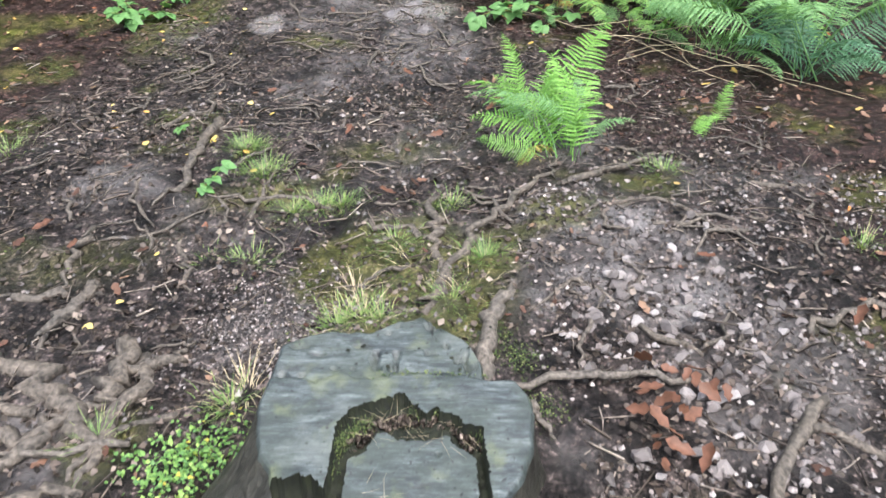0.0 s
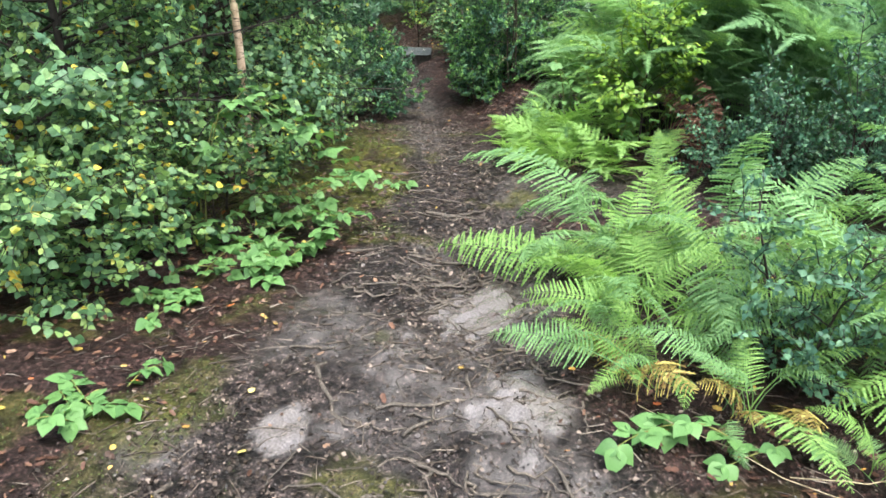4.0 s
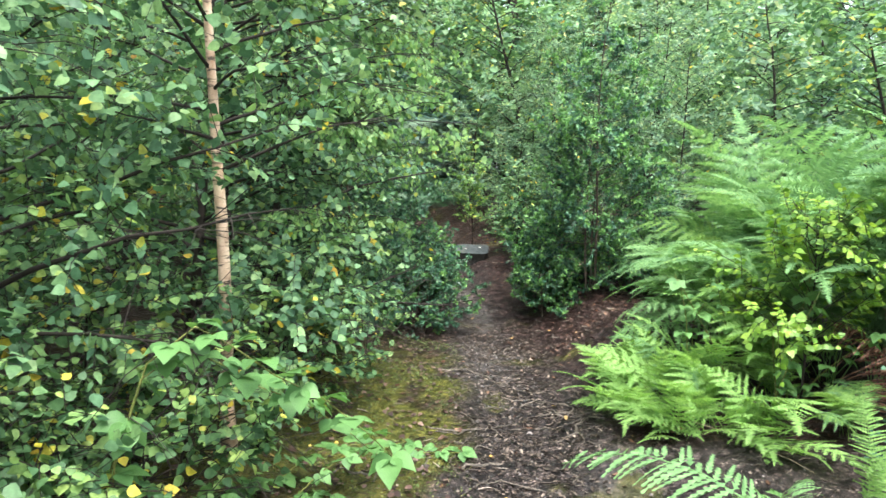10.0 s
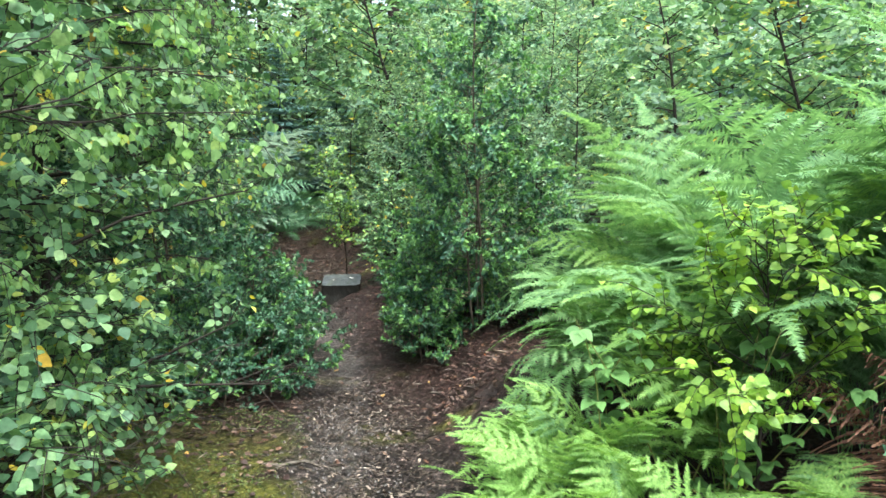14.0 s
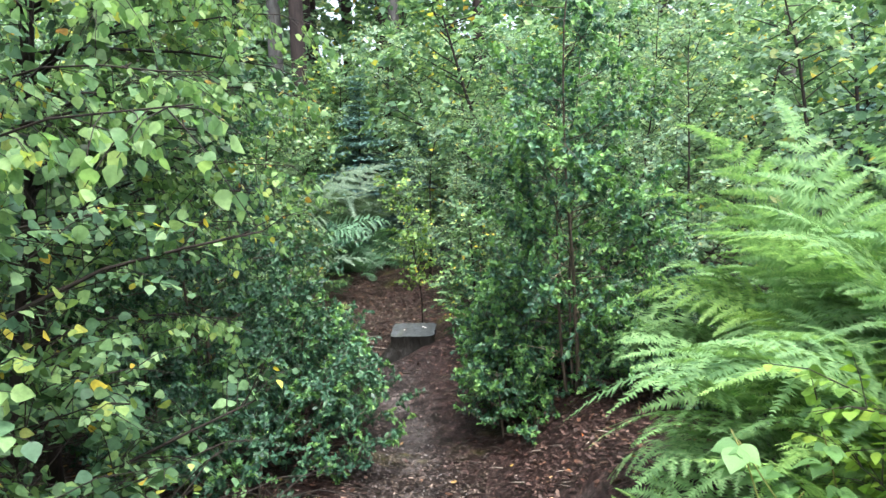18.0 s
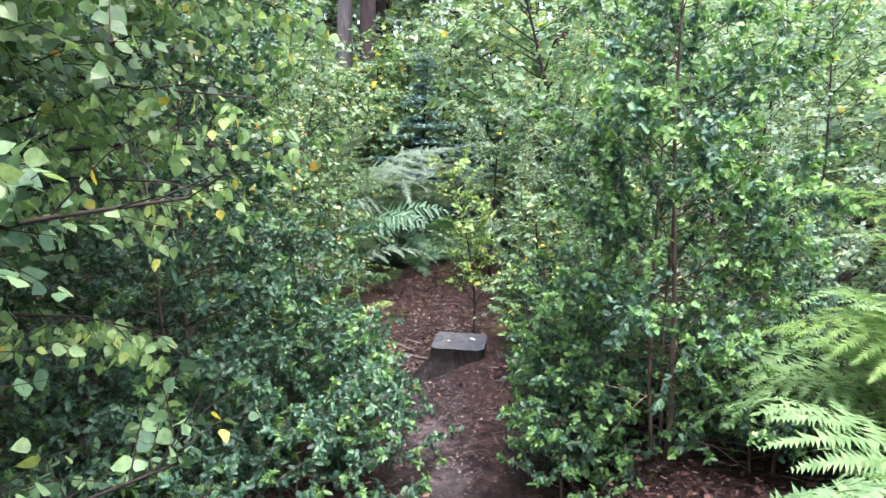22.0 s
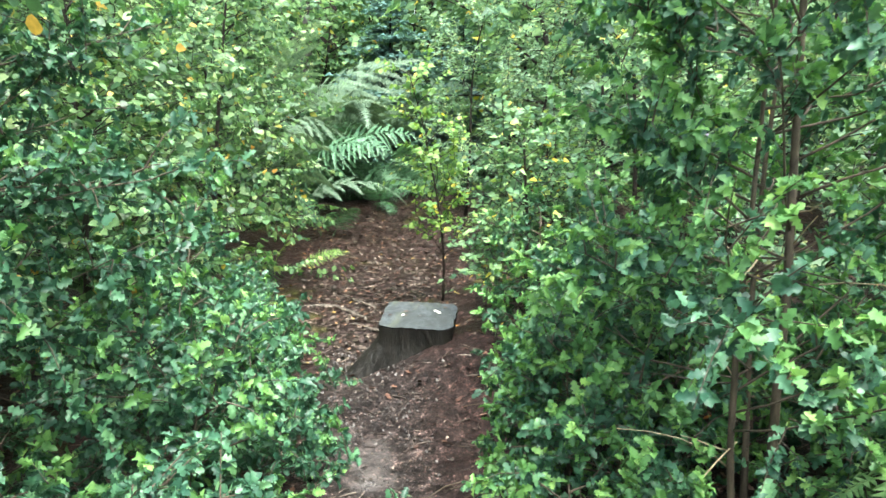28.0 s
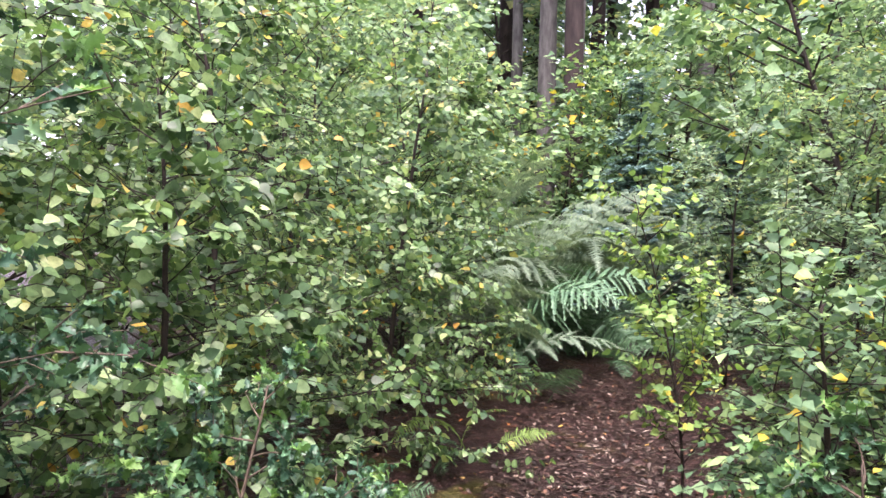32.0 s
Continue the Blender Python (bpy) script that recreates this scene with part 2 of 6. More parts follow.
def leaf_material(name, stops, rough=0.5, shine=0.4, glow_through=0.4, living=True):
    """Leaves that vary one by one, with some light coming through the blade."""
    m, nt, bsdf, out = nodes_of(name)
    geo = nt.nodes.new("ShaderNodeNewGeometry")
    col = ramp(nt, geo.outputs["Random Per Island"], stops)
    info = nt.nodes.new("ShaderNodeObjectInfo")
    tone = ramp(nt, info.outputs["Random"], [(0, (0.86, 0.88, 1.30)), (1, (1.08, 1.06, 1.75))] if living else [(0, (.9, .9, .9)), (1, (1.1, 1.1, 1.1))])
    col = mix(nt, 1.0, col, tone, "MULTIPLY")
    blotch = ramp(nt, noise_tex(nt, 45, 3), [(0.35, (0.72, 0.74, 0.7)), (0.65, (1.15, 1.12, 1.1))])
    col = mix(nt, 1.0, col, blotch, "MULTIPLY")
    nt.links.new(col, bsdf.inputs["Base Color"])
    bsdf.inputs["Roughness"].default_value = rough
    bsdf.inputs["Specular IOR Level"].default_value = shine
    tr = nt.nodes.new("ShaderNodeBsdfTranslucent")
    warm = mix(nt, 1.0, col, (1.15, 1.18, 0.72), "MULTIPLY")
    nt.links.new(warm, tr.inputs["Color"])
    sh = nt.nodes.new("ShaderNodeMixShader")
    sh.inputs[0].default_value = glow_through
    nt.links.new(bsdf.outputs[0], sh.inputs[1])
    nt.links.new(tr.outputs[0], sh.inputs[2])
    nt.links.new(sh.outputs[0], out.inputs["Surface"])
    return m


def bark_material(name, dark, light, scale=30, rough=0.8, stretch=(1, 1, 0.3), depth=0.006):
    m, nt, bsdf, out = nodes_of(name)
    n1 = noise_tex(nt, scale, 5, 0.65, "Object", stretch)
    n2 = noise_tex(nt, scale * 0.15, 3)
    col = ramp(nt, n1, [(0.3, dark), (0.7, light)])
    col = mix(nt, 0.5, col, ramp(nt, n2, [(0.35, dark), (0.65, light)]), "OVERLAY")
    nt.links.new(col, bsdf.inputs["Base Color"])
    bsdf.inputs["Roughness"].default_value = rough
    bsdf.inputs["Specular IOR Level"].default_value = .25
    bump(nt, n1, bsdf, 0.6, depth)
    return m


M_BIRCH = leaf_material("birch_leaves", [(0, (.04, .095, .034)), (.4, (.09, .185, .06)), (.75, (.155, .28, .08)), (.95, (.24, .37, .10)), (.975, (.32, .42, .07)), (.99, (.55, .46, .04)), (1, (.45, .30, .03))], .5, .25, .36)
M_BIRCH_LOW = leaf_material("low_birch_leaves", [(0, (.028, .072, .02)), (.5, (.08, .16, .042)), (.86, (.18, .295, .062)), (.945, (.28, .37, .065)), (.97, (.50, .44, .04)), (1, (.45, .32, .03))], .5, .22, .34)
M_BIRCH_HANG = leaf_material("hanging_birch_leaves", [(0, (.09, .19, .05)), (.5, (.165, .30, .078)), (.9, (.26, .41, .105)), (.97, (.33, .45, .09)), (1, (.52, .44, .04))], .5, .25, .58)
M_SAPLING = leaf_material("yellow_green_sapling_leaves", [(0, (.085, .18, .04)), (.6, (.155, .285, .05)), (.93, (.26, .39, .07)), (1, (.5, .42, .05))], .5, .25, .42)
M_LIME = leaf_material("lime_green_leaves", [(0, (.12, .24, .03)), (.6, (.21, .37, .035)), (1, (.33, .47, .05))], .45, .35, .4)
M_BIRCH_PALE = leaf_material("pale_birch_leaves", [(0, (.032, .08, .025)), (.4, (.08, .165, .045)), (.75, (.16, .28, .075)), (.93, (.27, .39, .125)), (.975, (.34, .41, .11)), (.99, (.55, .42, .06)), (1, (.48, .26, .04))], .42, .35, .42)
# paler, bluer birch leaves: the haze of the wood behind is in this colour
M_FAR_HAZY = leaf_material("hazy_far_birch_leaves", [(0, (.09, .17, .075)), (.5, (.155, .265, .105)), (.9, (.24, .36, .145)), (1, (.38, .42, .12))], .5, .28, .48)
M_HOLLY = leaf_material("old_holly_leaves", [(0, (.018, .060, .024)), (.5, (.042, .115, .042)), (.85, (.072, .175, .058)), (1, (.12, .245, .072))], .42, .32, .22)
M_HOLLY_YOUNG = leaf_material("young_holly_leaves", [(0, (.065, .165, .040)), (.5, (.11, .25, .052)), (.85, (.17, .34, .066)), (1, (.24, .41, .08))], .44, .3, .36)
M_FERN = leaf_material("bracken_green", [(0, (.125, .25, .066)), (1, (.21, .36, .098))], .6, .15, .45)
M_FERN_PALE = leaf_material("bracken_yellow_green", [(0, (.165, .31, .058)), (1, (.26, .425, .085))], .6, .15, .48)
M_FERN_YOUNG = leaf_material("young_fern_green", [(0, (.15, .32, .045)), (1, (.24, .43, .07))], .55, .2, .45)
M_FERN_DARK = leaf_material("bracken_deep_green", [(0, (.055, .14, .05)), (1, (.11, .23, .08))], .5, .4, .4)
M_FERN_BROWN = leaf_material("bracken_turning_yellow", [(0, (.20, .12, .03)), (.5, (.30, .24, .05)), (1, (.42, .38, .08))], .6, .2, .35)
M_FERN_RUST = leaf_material("withered_rusty_bracken", [(0, (.09, .045, .022)), (.5, (.17, .085, .04)), (1, (.26, .15, .075))], .7, .1, .2)
M_FERN_SOFT = leaf_material("bracken_soft_blue_green", [(0, (.105, .215, .062)), (1, (.18, .325, .092))], .6, .12, .42)
# blue-grey tone of bracken in shade, put into the frond colour
M_FERN_SHADED = leaf_material("bracken_shaded_blue_grey", [(0, (.075, .13, .055)), (1, (.15, .22, .095))], .5, .3, .35)
M_BRAMBLE = leaf_material("bramble_leaves", [(0, (.065, .15, .032)), (.6, (.11, .225, .047)), (1, (.18, .31, .06))], .5, .25, .34)
M_SHRUB = leaf_material("blue_green_shrub_leaves", [(0, (.045, .115, .05)), (.6, (.08, .175, .07)), (1, (.14, .26, .095))], .5, .22, .3)
M_GRASS = leaf_material("grass_blades", [(0, (.10, .19, .03)), (.7, (.18, .26, .05)), (1, (.34, .31, .11))], .5, .4, .35)
M_MOSS = leaf_material("moss", [(0, (.03, .05, .012)), (.6, (.07, .10, .02)), (1, (.15, .165, .04))], .8, .2, .2)
M_CONIFER = leaf_material("conifer_needles", [(0, (.05, .12, .075)), (1, (.11, .21, .125))], .5, .4, .3)
M_LITTER = leaf_material("fallen_leaves", [(0, (.03, .016, .011)), (.45, (.068, .034, .024)), (.75, (.115, .062, .042)), (.92, (.19, .12, .082)), (.97, (.34, .24, .06)), (1, (.28, .08, .03))], .45, .15, .05, False)
M_DRY = leaf_material("dry_pink_brown_leaves", [(0, (.022, .014, .013)), (.5, (.055, .034, .030)), (.85, (.11, .070, .060)), (1, (.20, .14, .115))], .5, .15, .1, False)
M_SCRAP = leaf_material("dark_leaf_scraps", [(0, (.008, .006, .0045)), (.5, (.038, .028, .022)), (.88, (.105, .082, .07)), (1, (.24, .195, .165))], .5, .15, .05, False)
M_TWIGLET = leaf_material("loose_twigs", [(0, (.016, .012, .010)), (.55, (.05, .040, .034)), (.88, (.11, .092, .08)), (1, (.26, .22, .19))], .6, .15, .0, False)
M_YELLOW = leaf_material("yellow_fallen_leaves", [(0, (.38, .27, .05)), (.6, (.42, .34, .12)), (1, (.5, .25, .05))], .5, .4, .1, False)
M_WHITE_BARK = bark_material("birch_bark", (.27, .18, .12), (.70, .58, .47), 15, .7, (1.2, 1.2, .7), .003)


def scar_bark(m):
    """Dark level scars and knots over pale bark."""
    nt = m.node_tree
    bsdf = next(n for n in nt.nodes if n.type == "BSDF_PRINCIPLED")
    pale = bsdf.inputs["Base Color"].links[0].from_socket
    scars = ramp(nt, noise_tex(nt, 9, 4, .6, "Object", (1.2, 1.2, 4.5)), [(.56, (0, 0, 0)), (.63, (.9, .9, .9))])
    lines = ramp(nt, noise_tex(nt, 16, 2, .5, "Object", (.7, .7, 6)), [(.62, (0, 0, 0)), (.66, (.7, .7, .7))])
    nt.links.new(mix(nt, lines, mix(nt, scars, pale, (.045, .035, .028)), (.09, .07, .055)), bsdf.inputs["Base Color"])


scar_bark(M_WHITE_BARK)
M_TWIG = bark_material("dark_twig_bark", (.012, .009, .007), (.045, .033, .024), 60, .75)
M_HOLLY_BARK = bark_material("holly_bark", (.04, .032, .024), (.16, .13, .095), 50, .75)
M_PINE_BARK = bark_material("pine_bark", (.04, .039, .037), (.17, .168, .16), 9, .85, (1, 1, .25), .02)
# darker copy of the pine bark, with the wood's shade in its colour
M_SHADED_BARK = bark_material("shaded_pine_bark", (.018, .012, .012), (.06, .045, .04), 9, .85, (1, 1, .25), .02)
M_ROOT = bark_material("root_bark", (.018, .015, .012), (.21, .18, .15), 70, .6, (1, 1, 1), .014)
M_PALE_ROOT = bark_material("weathered_root_wood", (.035, .030, .025), (.24, .21, .18), 80, .65, (1, 1, 1), .014)
M_STALK = bark_material("green_stalk", (.10, .12, .03), (.24, .24, .08), 40, .6)
M_DEAD = bark_material("dead_stalk", (.20, .16, .105), (.48, .43, .32), 40, .7)


def stone_material(name="pink_grey_stone", lift=1.0, stops=((0, (.03, .026, .024)), (.5, (.085, .07, .064)), (.85, (.155, .13, .122)), (1, (.27, .24, .23)))):
    m, nt, bsdf, out = nodes_of(name)
    info = nt.nodes.new("ShaderNodeObjectInfo")
    geo = nt.nodes.new("ShaderNodeNewGeometry")
    both = nt.nodes.new("ShaderNodeMath")
    both.operation = "ADD"
    nt.links.new(info.outputs["Random"], both.inputs[0])
    nt.links.new(geo.outputs["Random Per Island"], both.inputs[1])
    wrap = nt.nodes.new("ShaderNodeMath")
    wrap.operation = "FRACT"
    nt.links.new(both.outputs[0], wrap.inputs[0])
    col = ramp(nt, wrap.outputs[0], [(p, tuple(c * lift for c in col)) for p, col in stops])
    n = noise_tex(nt, 60, 4)
    col = mix(nt, 1.0, col, ramp(nt, n, [(.3, (.62, .6, .58)), (.7, (1.15, 1.15, 1.15))]), "MULTIPLY")
    nt.links.new(col, bsdf.inputs["Base Color"])
    bsdf.inputs["Roughness"].default_value = .5
    bump(nt, n, bsdf, .5, .004)
    return m


def crumbs_tex(nt, scale, out="Color"):
    """Little clods: a cell pattern, as grey per clod or as distance from its middle."""
    tc = nt.nodes.new("ShaderNodeTexCoord")
    warp = nt.nodes.new("ShaderNodeTexNoise")
    warp.inputs["Scale"].default_value = scale * .6
    nt.links.new(tc.outputs["Object"], warp.inputs["Vector"])
    add = nt.nodes.new("ShaderNodeVectorMath")
    add.operation = "MULTIPLY_ADD"
    nt.links.new(warp.outputs["Color"], add.inputs[0])
    add.inputs[1].default_value = (1.2 / scale,) * 3
    nt.links.new(tc.outputs["Object"], add.inputs[2])
    v = nt.nodes.new("ShaderNodeTexVoronoi")
    v.inputs["Scale"].default_value = scale
    nt.links.new(add.outputs[0], v.inputs["Vector"])
    if out == "Distance":
        return v.outputs["Distance"]
    sep = nt.nodes.new("ShaderNodeSeparateColor")
    nt.links.new(v.outputs["Color"], sep.inputs[0])
    return sep.outputs[0]


def soil_material():
    m, nt, bsdf, out = nodes_of("forest_soil")
    at = nt.nodes.new("ShaderNodeAttribute")
    at.attribute_name = "cover"
    sep = nt.nodes.new("ShaderNodeSeparateColor")
    nt.links.new(at.outputs["Color"], sep.inputs[0])
    fine, mid, broad = noise_tex(nt, 95, 6, .78), noise_tex(nt, 16, 6, .7), noise_tex(nt, 2.3, 4, .6)
    clod, gap = crumbs_tex(nt, 75), crumbs_tex(nt, 75, "Distance")
    grit = crumbs_tex(nt, 190)
    mud = ramp(nt, mid, [(.34, (.0035, .0032, .003)), (.46, (.012, .011, .0103)), (.56, (.033, .030, .028)), (.68, (.11, .103, .098))])
    mud = mix(nt, 1.0, mud, ramp(nt, fine, [(.34, (.30, .29, .28)), (.50, (.95, .95, .95)), (.64, (2.3, 2.25, 2.2))]), "MULTIPLY")
    mud = mix(nt, 1.0, mud, ramp(nt, broad, [(.35, (.58, .57, .6)), (.65, (1.4, 1.34, 1.34))]), "MULTIPLY")
    crumb = mix(nt, 1.0, ramp(nt, clod, [(0, (.35, .34, .33)), (.6, (.95, .93, .92)), (.9, (1.6, 1.52, 1.5)), (1, (2.6, 2.45, 2.4))]), ramp(nt, gap, [(.25, (1.25, 1.25, 1.25)), (.6, (.35, .35, .35))]), "MULTIPLY")
    crumb = mix(nt, 1.0, crumb, ramp(nt, grit, [(0, (.5, .5, .5)), (.7, (1.1, 1.1, 1.1)), (1, (2.0, 1.95, 1.9))]), "MULTIPLY")
    earth = ramp(nt, mid, [(.32, (.0065, .0042, .0038)), (.52, (.025, .0165, .0148)), (.72, (.078, .053, .047))])
    earth = mix(nt, 1.0, earth, ramp(nt, fine, [(.32, (.4, .36, .36)), (.55, (1.1, 1.1, 1.1)), (.7, (2.3, 2.0, 1.8))]), "MULTIPLY")
    moss = ramp(nt, mid, [(.3, (.016, .019, .006)), (.5, (.046, .054, .013)), (.7, (.11, .11, .028))])
    moss = mix(nt, 1.0, moss, ramp(nt, fine, [(.35, (.35, .35, .3)), (.65, (1.6, 1.6, 1.3))]), "MULTIPLY")
    # pale grey of the clay, with part of its wet sheen in the colour
    clay = ramp(nt, fine, [(.3, (.035, .033, .031)), (.5, (.09, .086, .083)), (.68, (.19, .182, .178))])
    col = mix(nt, sep.outputs[0], earth, mud)
    col = mix(nt, .8, col, mix(nt, 1.0, col, crumb, "MULTIPLY"))
    col = mix(nt, sep.outputs[2], col, clay)
    col = mix(nt, sep.outputs[1], col, moss)
    col = mix(nt, 1.0, col, (1.09, .99, .96), "MULTIPLY")
    nt.links.new(col, bsdf.inputs["Base Color"])
    wet = ramp(nt, mid, [(.4, (.30, .30, .30)), (.6, (.7, .7, .7))])
    nt.links.new(mix(nt, sep.outputs[2], mix(nt, sep.outputs[0], (.12, .12, .12), (.17, .17, .17)), (1, 1, 1)), bsdf.inputs["Specular IOR Level"])
    wet = mix(nt, sep.outputs[2], wet, (.14, .14, .14))
    nt.links.new(wet, bsdf.inputs["Roughness"])
    bump(nt, mix(nt, .45, mix(nt, .5, fine, clod), mid), bsdf, 1.0, .03)
    calm = nt.nodes.new("ShaderNodeMapRange")
    calm.inputs["To Min"].default_value, calm.inputs["To Max"].default_value = 1.0, .18
    nt.links.new(sep.outputs[2], calm.inputs["Value"])
    nt.links.new(calm.outputs[0], bsdf.inputs["Normal"].links[0].from_node.inputs["Strength"])
    return m


def cut_wood_material(name="weathered_cut_wood", tone=(1, 1, 1)):
    m, nt, bsdf, out = nodes_of(name)
    grain = noise_tex(nt, 24, 9, .75, "Object", (.6, 1.7, 1))
    fibre = noise_tex(nt, 150, 4, .7, "Object", (.18, 1.6, 1))
    stain = noise_tex(nt, 7, 6, .7)
    speck = noise_tex(nt, 85, 3, .6)
    col = ramp(nt, grain, [(.34, (.008, .010, .0105)), (.47, (.028, .034, .035)), (.56, (.056, .066, .065)), (.68, (.095, .108, .106))])
    col = mix(nt, 1.0, col, ramp(nt, fibre, [(.34, (.35, .36, .35)), (.52, (1.0, 1.0, 1.0)), (.66, (1.9, 1.9, 1.85))]), "MULTIPLY")
    col = mix(nt, ramp(nt, stain, [(.42, (0, 0, 0)), (.56, (.75, .75, .75))]), col, (.027, .035, .029))
    col = mix(nt, ramp(nt, noise_tex(nt, 13, 4, .6), [(.54, (0, 0, 0)), (.66, (.7, .7, .7))]), col, (.075, .085, .045))
    col = mix(nt, ramp(nt, noise_tex(nt, 5, 5, .7), [(.5, (0, 0, 0)), (.66, (.6, .6, .6))]), col, (.10, .11, .10))
    col = mix(nt, ramp(nt, speck, [(.64, (0, 0, 0)), (.67, (.9, .9, .9))]), col, (.004, .004, .0035))
    col = mix(nt, 1.0, col, tone, "MULTIPLY")
    nt.links.new(col, bsdf.inputs["Base Color"])
    nt.links.new(ramp(nt, stain, [(.35, (.38, .38, .38)), (.62, (.75, .75, .75))]), bsdf.inputs["Roughness"])
    bsdf.inputs["Specular IOR Level"].default_value = .4
    bump(nt, mix(nt, .5, grain, fibre), bsdf, .5, .006)
    return m


M_SLATE_WOOD = cut_wood_material("blue_grey_old_wood", (.52, .54, .60))
M_PEBBLE = stone_material("pinkish_pebbles", 1.1)
M_CHIP = bark_material("pale_chip", (.5, .48, .44), (.8, .78, .72), 60)
M_GRAVEL, M_STONE, M_SOIL, M_CUT = stone_material("fine_gravel", .5), stone_material(stops=((0, (.05, .042, .039)), (.5, (.10, .084, .079)), (.85, (.165, .142, .135)), (1, (.27, .245, .235)))), soil_material(), cut_wood_material()
M_STUMP_BARK = bark_material("wet_stump_bark", (.007, .007, .0055), (.075, .07, .055), 34, .5, (1, 1, .35), .03)
# near-black copy of the stump bark, for the shadow below the far stump's rim
M_SHADED_STUMP = bark_material("shaded_stump_side", (.003, .003, .0025), (.03, .027, .022), 34, .5, (1, 1, .35), .03)
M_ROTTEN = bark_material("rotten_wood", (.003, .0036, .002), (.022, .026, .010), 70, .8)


# ---- ground: one sheet out to the horizon ----
def ground():
    def axis(lo, hi, step):
        dense = np.arange(lo, hi, step)
        far = step * 1.35 ** np.arange(1, 32)
        off = np.cumsum(far)
        off = off[off < 900]
        return np.concatenate([(lo - off)[::-1], dense, hi + off])
    xs, ys = axis(-3.0, 2.0, 0.03), axis(0.2, 18.6, 0.035)
    gx, gy = np.meshgrid(xs, ys)
    z = relief(gx, gy)
    near = np.exp(-((gy - 6) / 14) ** 2) * np.exp(-(gx / 4) ** 2)
    z = z + near * (0.05 * (fbm(gx * 4.5, gy * 4.5, 3, 9) - 0.45) + 0.042 * (fbm(gx * 14, gy * 14, 2, 11) - 0.37) + 0.022 * (noise2(gx * 33, gy * 33, 21) - 0.5))
    n, m = len(xs), len(ys)
    i = (np.arange(m - 1)[:, None] * n + np.arange(n - 1)[None]).ravel()
    t = np.concatenate([np.stack([i, i + 1, i + n + 1], 1), np.stack([i, i + n + 1, i + n], 1)])
    me = Geo().add(np.stack([gx, gy, z], -1).reshape(-1, 3), t).mesh("ground", M_SOIL)
    path = beaten(gx, gy)
    red = np.clip(smooth01((gy - 8.5) / 3) * (.35 + .65 * smooth01((gx - centre(gy) + 0.0) / 0.25)) + .9 * smooth01((gy - 13.6) / 1.5), 0, 1) + smooth01((gx - 0.45) / 0.4) * smooth01((4.6 - gy)) * smooth01((gy - 2.4) * 2)
    path = path * (1 - np.clip(red, 0, 1) * 0.85)
    side = smooth01((centre(gy) - 0.35 - gx + 0.9 * (fbm(gx * 3.3, gy * 3.3, 4, 71) - 0.46)) / 0.35) * smooth01((gy - 6.8) / 1.2) * smooth01((10.6 - gy) / 1.2) * smooth01((gx + 2.6) / .5)
    patch = fbm(gx * 2.6, gy * 2.6, 4, 31)
    early = smooth01((gx + 3.0) / .4) * smooth01((patch - 0.47) * 7) * (smooth01((centre(gy) - .75 - gx) / 0.4) * smooth01((gy - 1.6) / .6) * smooth01((7.2 - gy)) * 0.55)
    front = np.exp(-((gx + 0.12) / 0.27) ** 2 - ((gy - 1.8) / 0.34) ** 2)
    moss = np.clip(side * smooth01((patch - 0.22) * 7) + early * .8 + smooth01((front + (patch - .47) * 2.5 - .35) * 3) * .6, 0, 1)
    clay = path * smooth01((9 - gy) / 3) * smooth01((fbm(gx * 1.7, gy * 1.7, 3, 77) - 0.50) * 8) * 0.8 + 0.5 * np.exp(-((gx + .05) / .18) ** 2) * smooth01((7 - abs(gy - 4.5)) * .3) * smooth01((patch - .4) * 5)
    for px, py, pr, ps in ((-.31, 5.8, .24, 1.2), (-.17, 4.75, .2, 1.2), (-.61, 6.71, .14, .6), (-.61, 5.25, .2, .8), (-1.15, 5.3, .18, .6), (-.2, 4.4, .16, .9), (-.55, 3.9, .22, .6), (-.7, 2.2, .3, .4), (-.5, 1.57, .22, .8), (-.95, 1.3, .16, .9), (-.87, 1.07, .12, .8), (-.65, 3.61, .3, .9), (-.29, 3.87, .22, .9), (.27, 1.64, .08, .7), (.36, 1.12, .12, .5), (.62, 1.8, .3, .8), (.85, 1.35, .3, .6), (.45, 2.15, .2, .5), (-1.5, 4.4, .18, .7)):
        clay = clay + ps * smooth01((np.exp(-((gx - px) / pr) ** 2 - ((gy - py) / pr) ** 2) + (patch - .47) * 1.2 - .35) * 3)
    # strip of wet sheen left of the path's middle, drawn as paler clay
    clay = clay + .9 * np.exp(-((gx - centre(gy) + .17) / .12) ** 2) * smooth01((gy - 9) / 1) * smooth01((14 - gy)) * smooth01((patch - .4) * 6)
    cover = np.stack([path, moss, np.clip(np.clip(clay * .5, 0, .6) * (.35 + .65 * smooth01((fbm(gx * 9, gy * 9, 3, 45) - .38) * 6)) * (1 - moss) + bare_clay(gx, gy), 0, .95), np.ones_like(path)], -1)
    layer = me.color_attributes.new("cover", "FLOAT_COLOR", "POINT")
    layer.data.foreach_set("color", cover.astype(np.float32).ravel())
    return tagged(new("ground", me), "uneven dark muddy woodland ground with moss and leaf litter", "ground", kind="structure")


ground()


# ---- plants ----
WALK_Y = [-1, 0, 1.2, 2, 3, 4, 5, 6, 7, 8, 9, 9.8, 10.5, 11.2, 12.0]
WALK_X = [.03, .03, 0, -.28, -.42, -.58, -.42, -.27, -.31, -.3, -.3, -.65, -.58, -.63, -1.1]


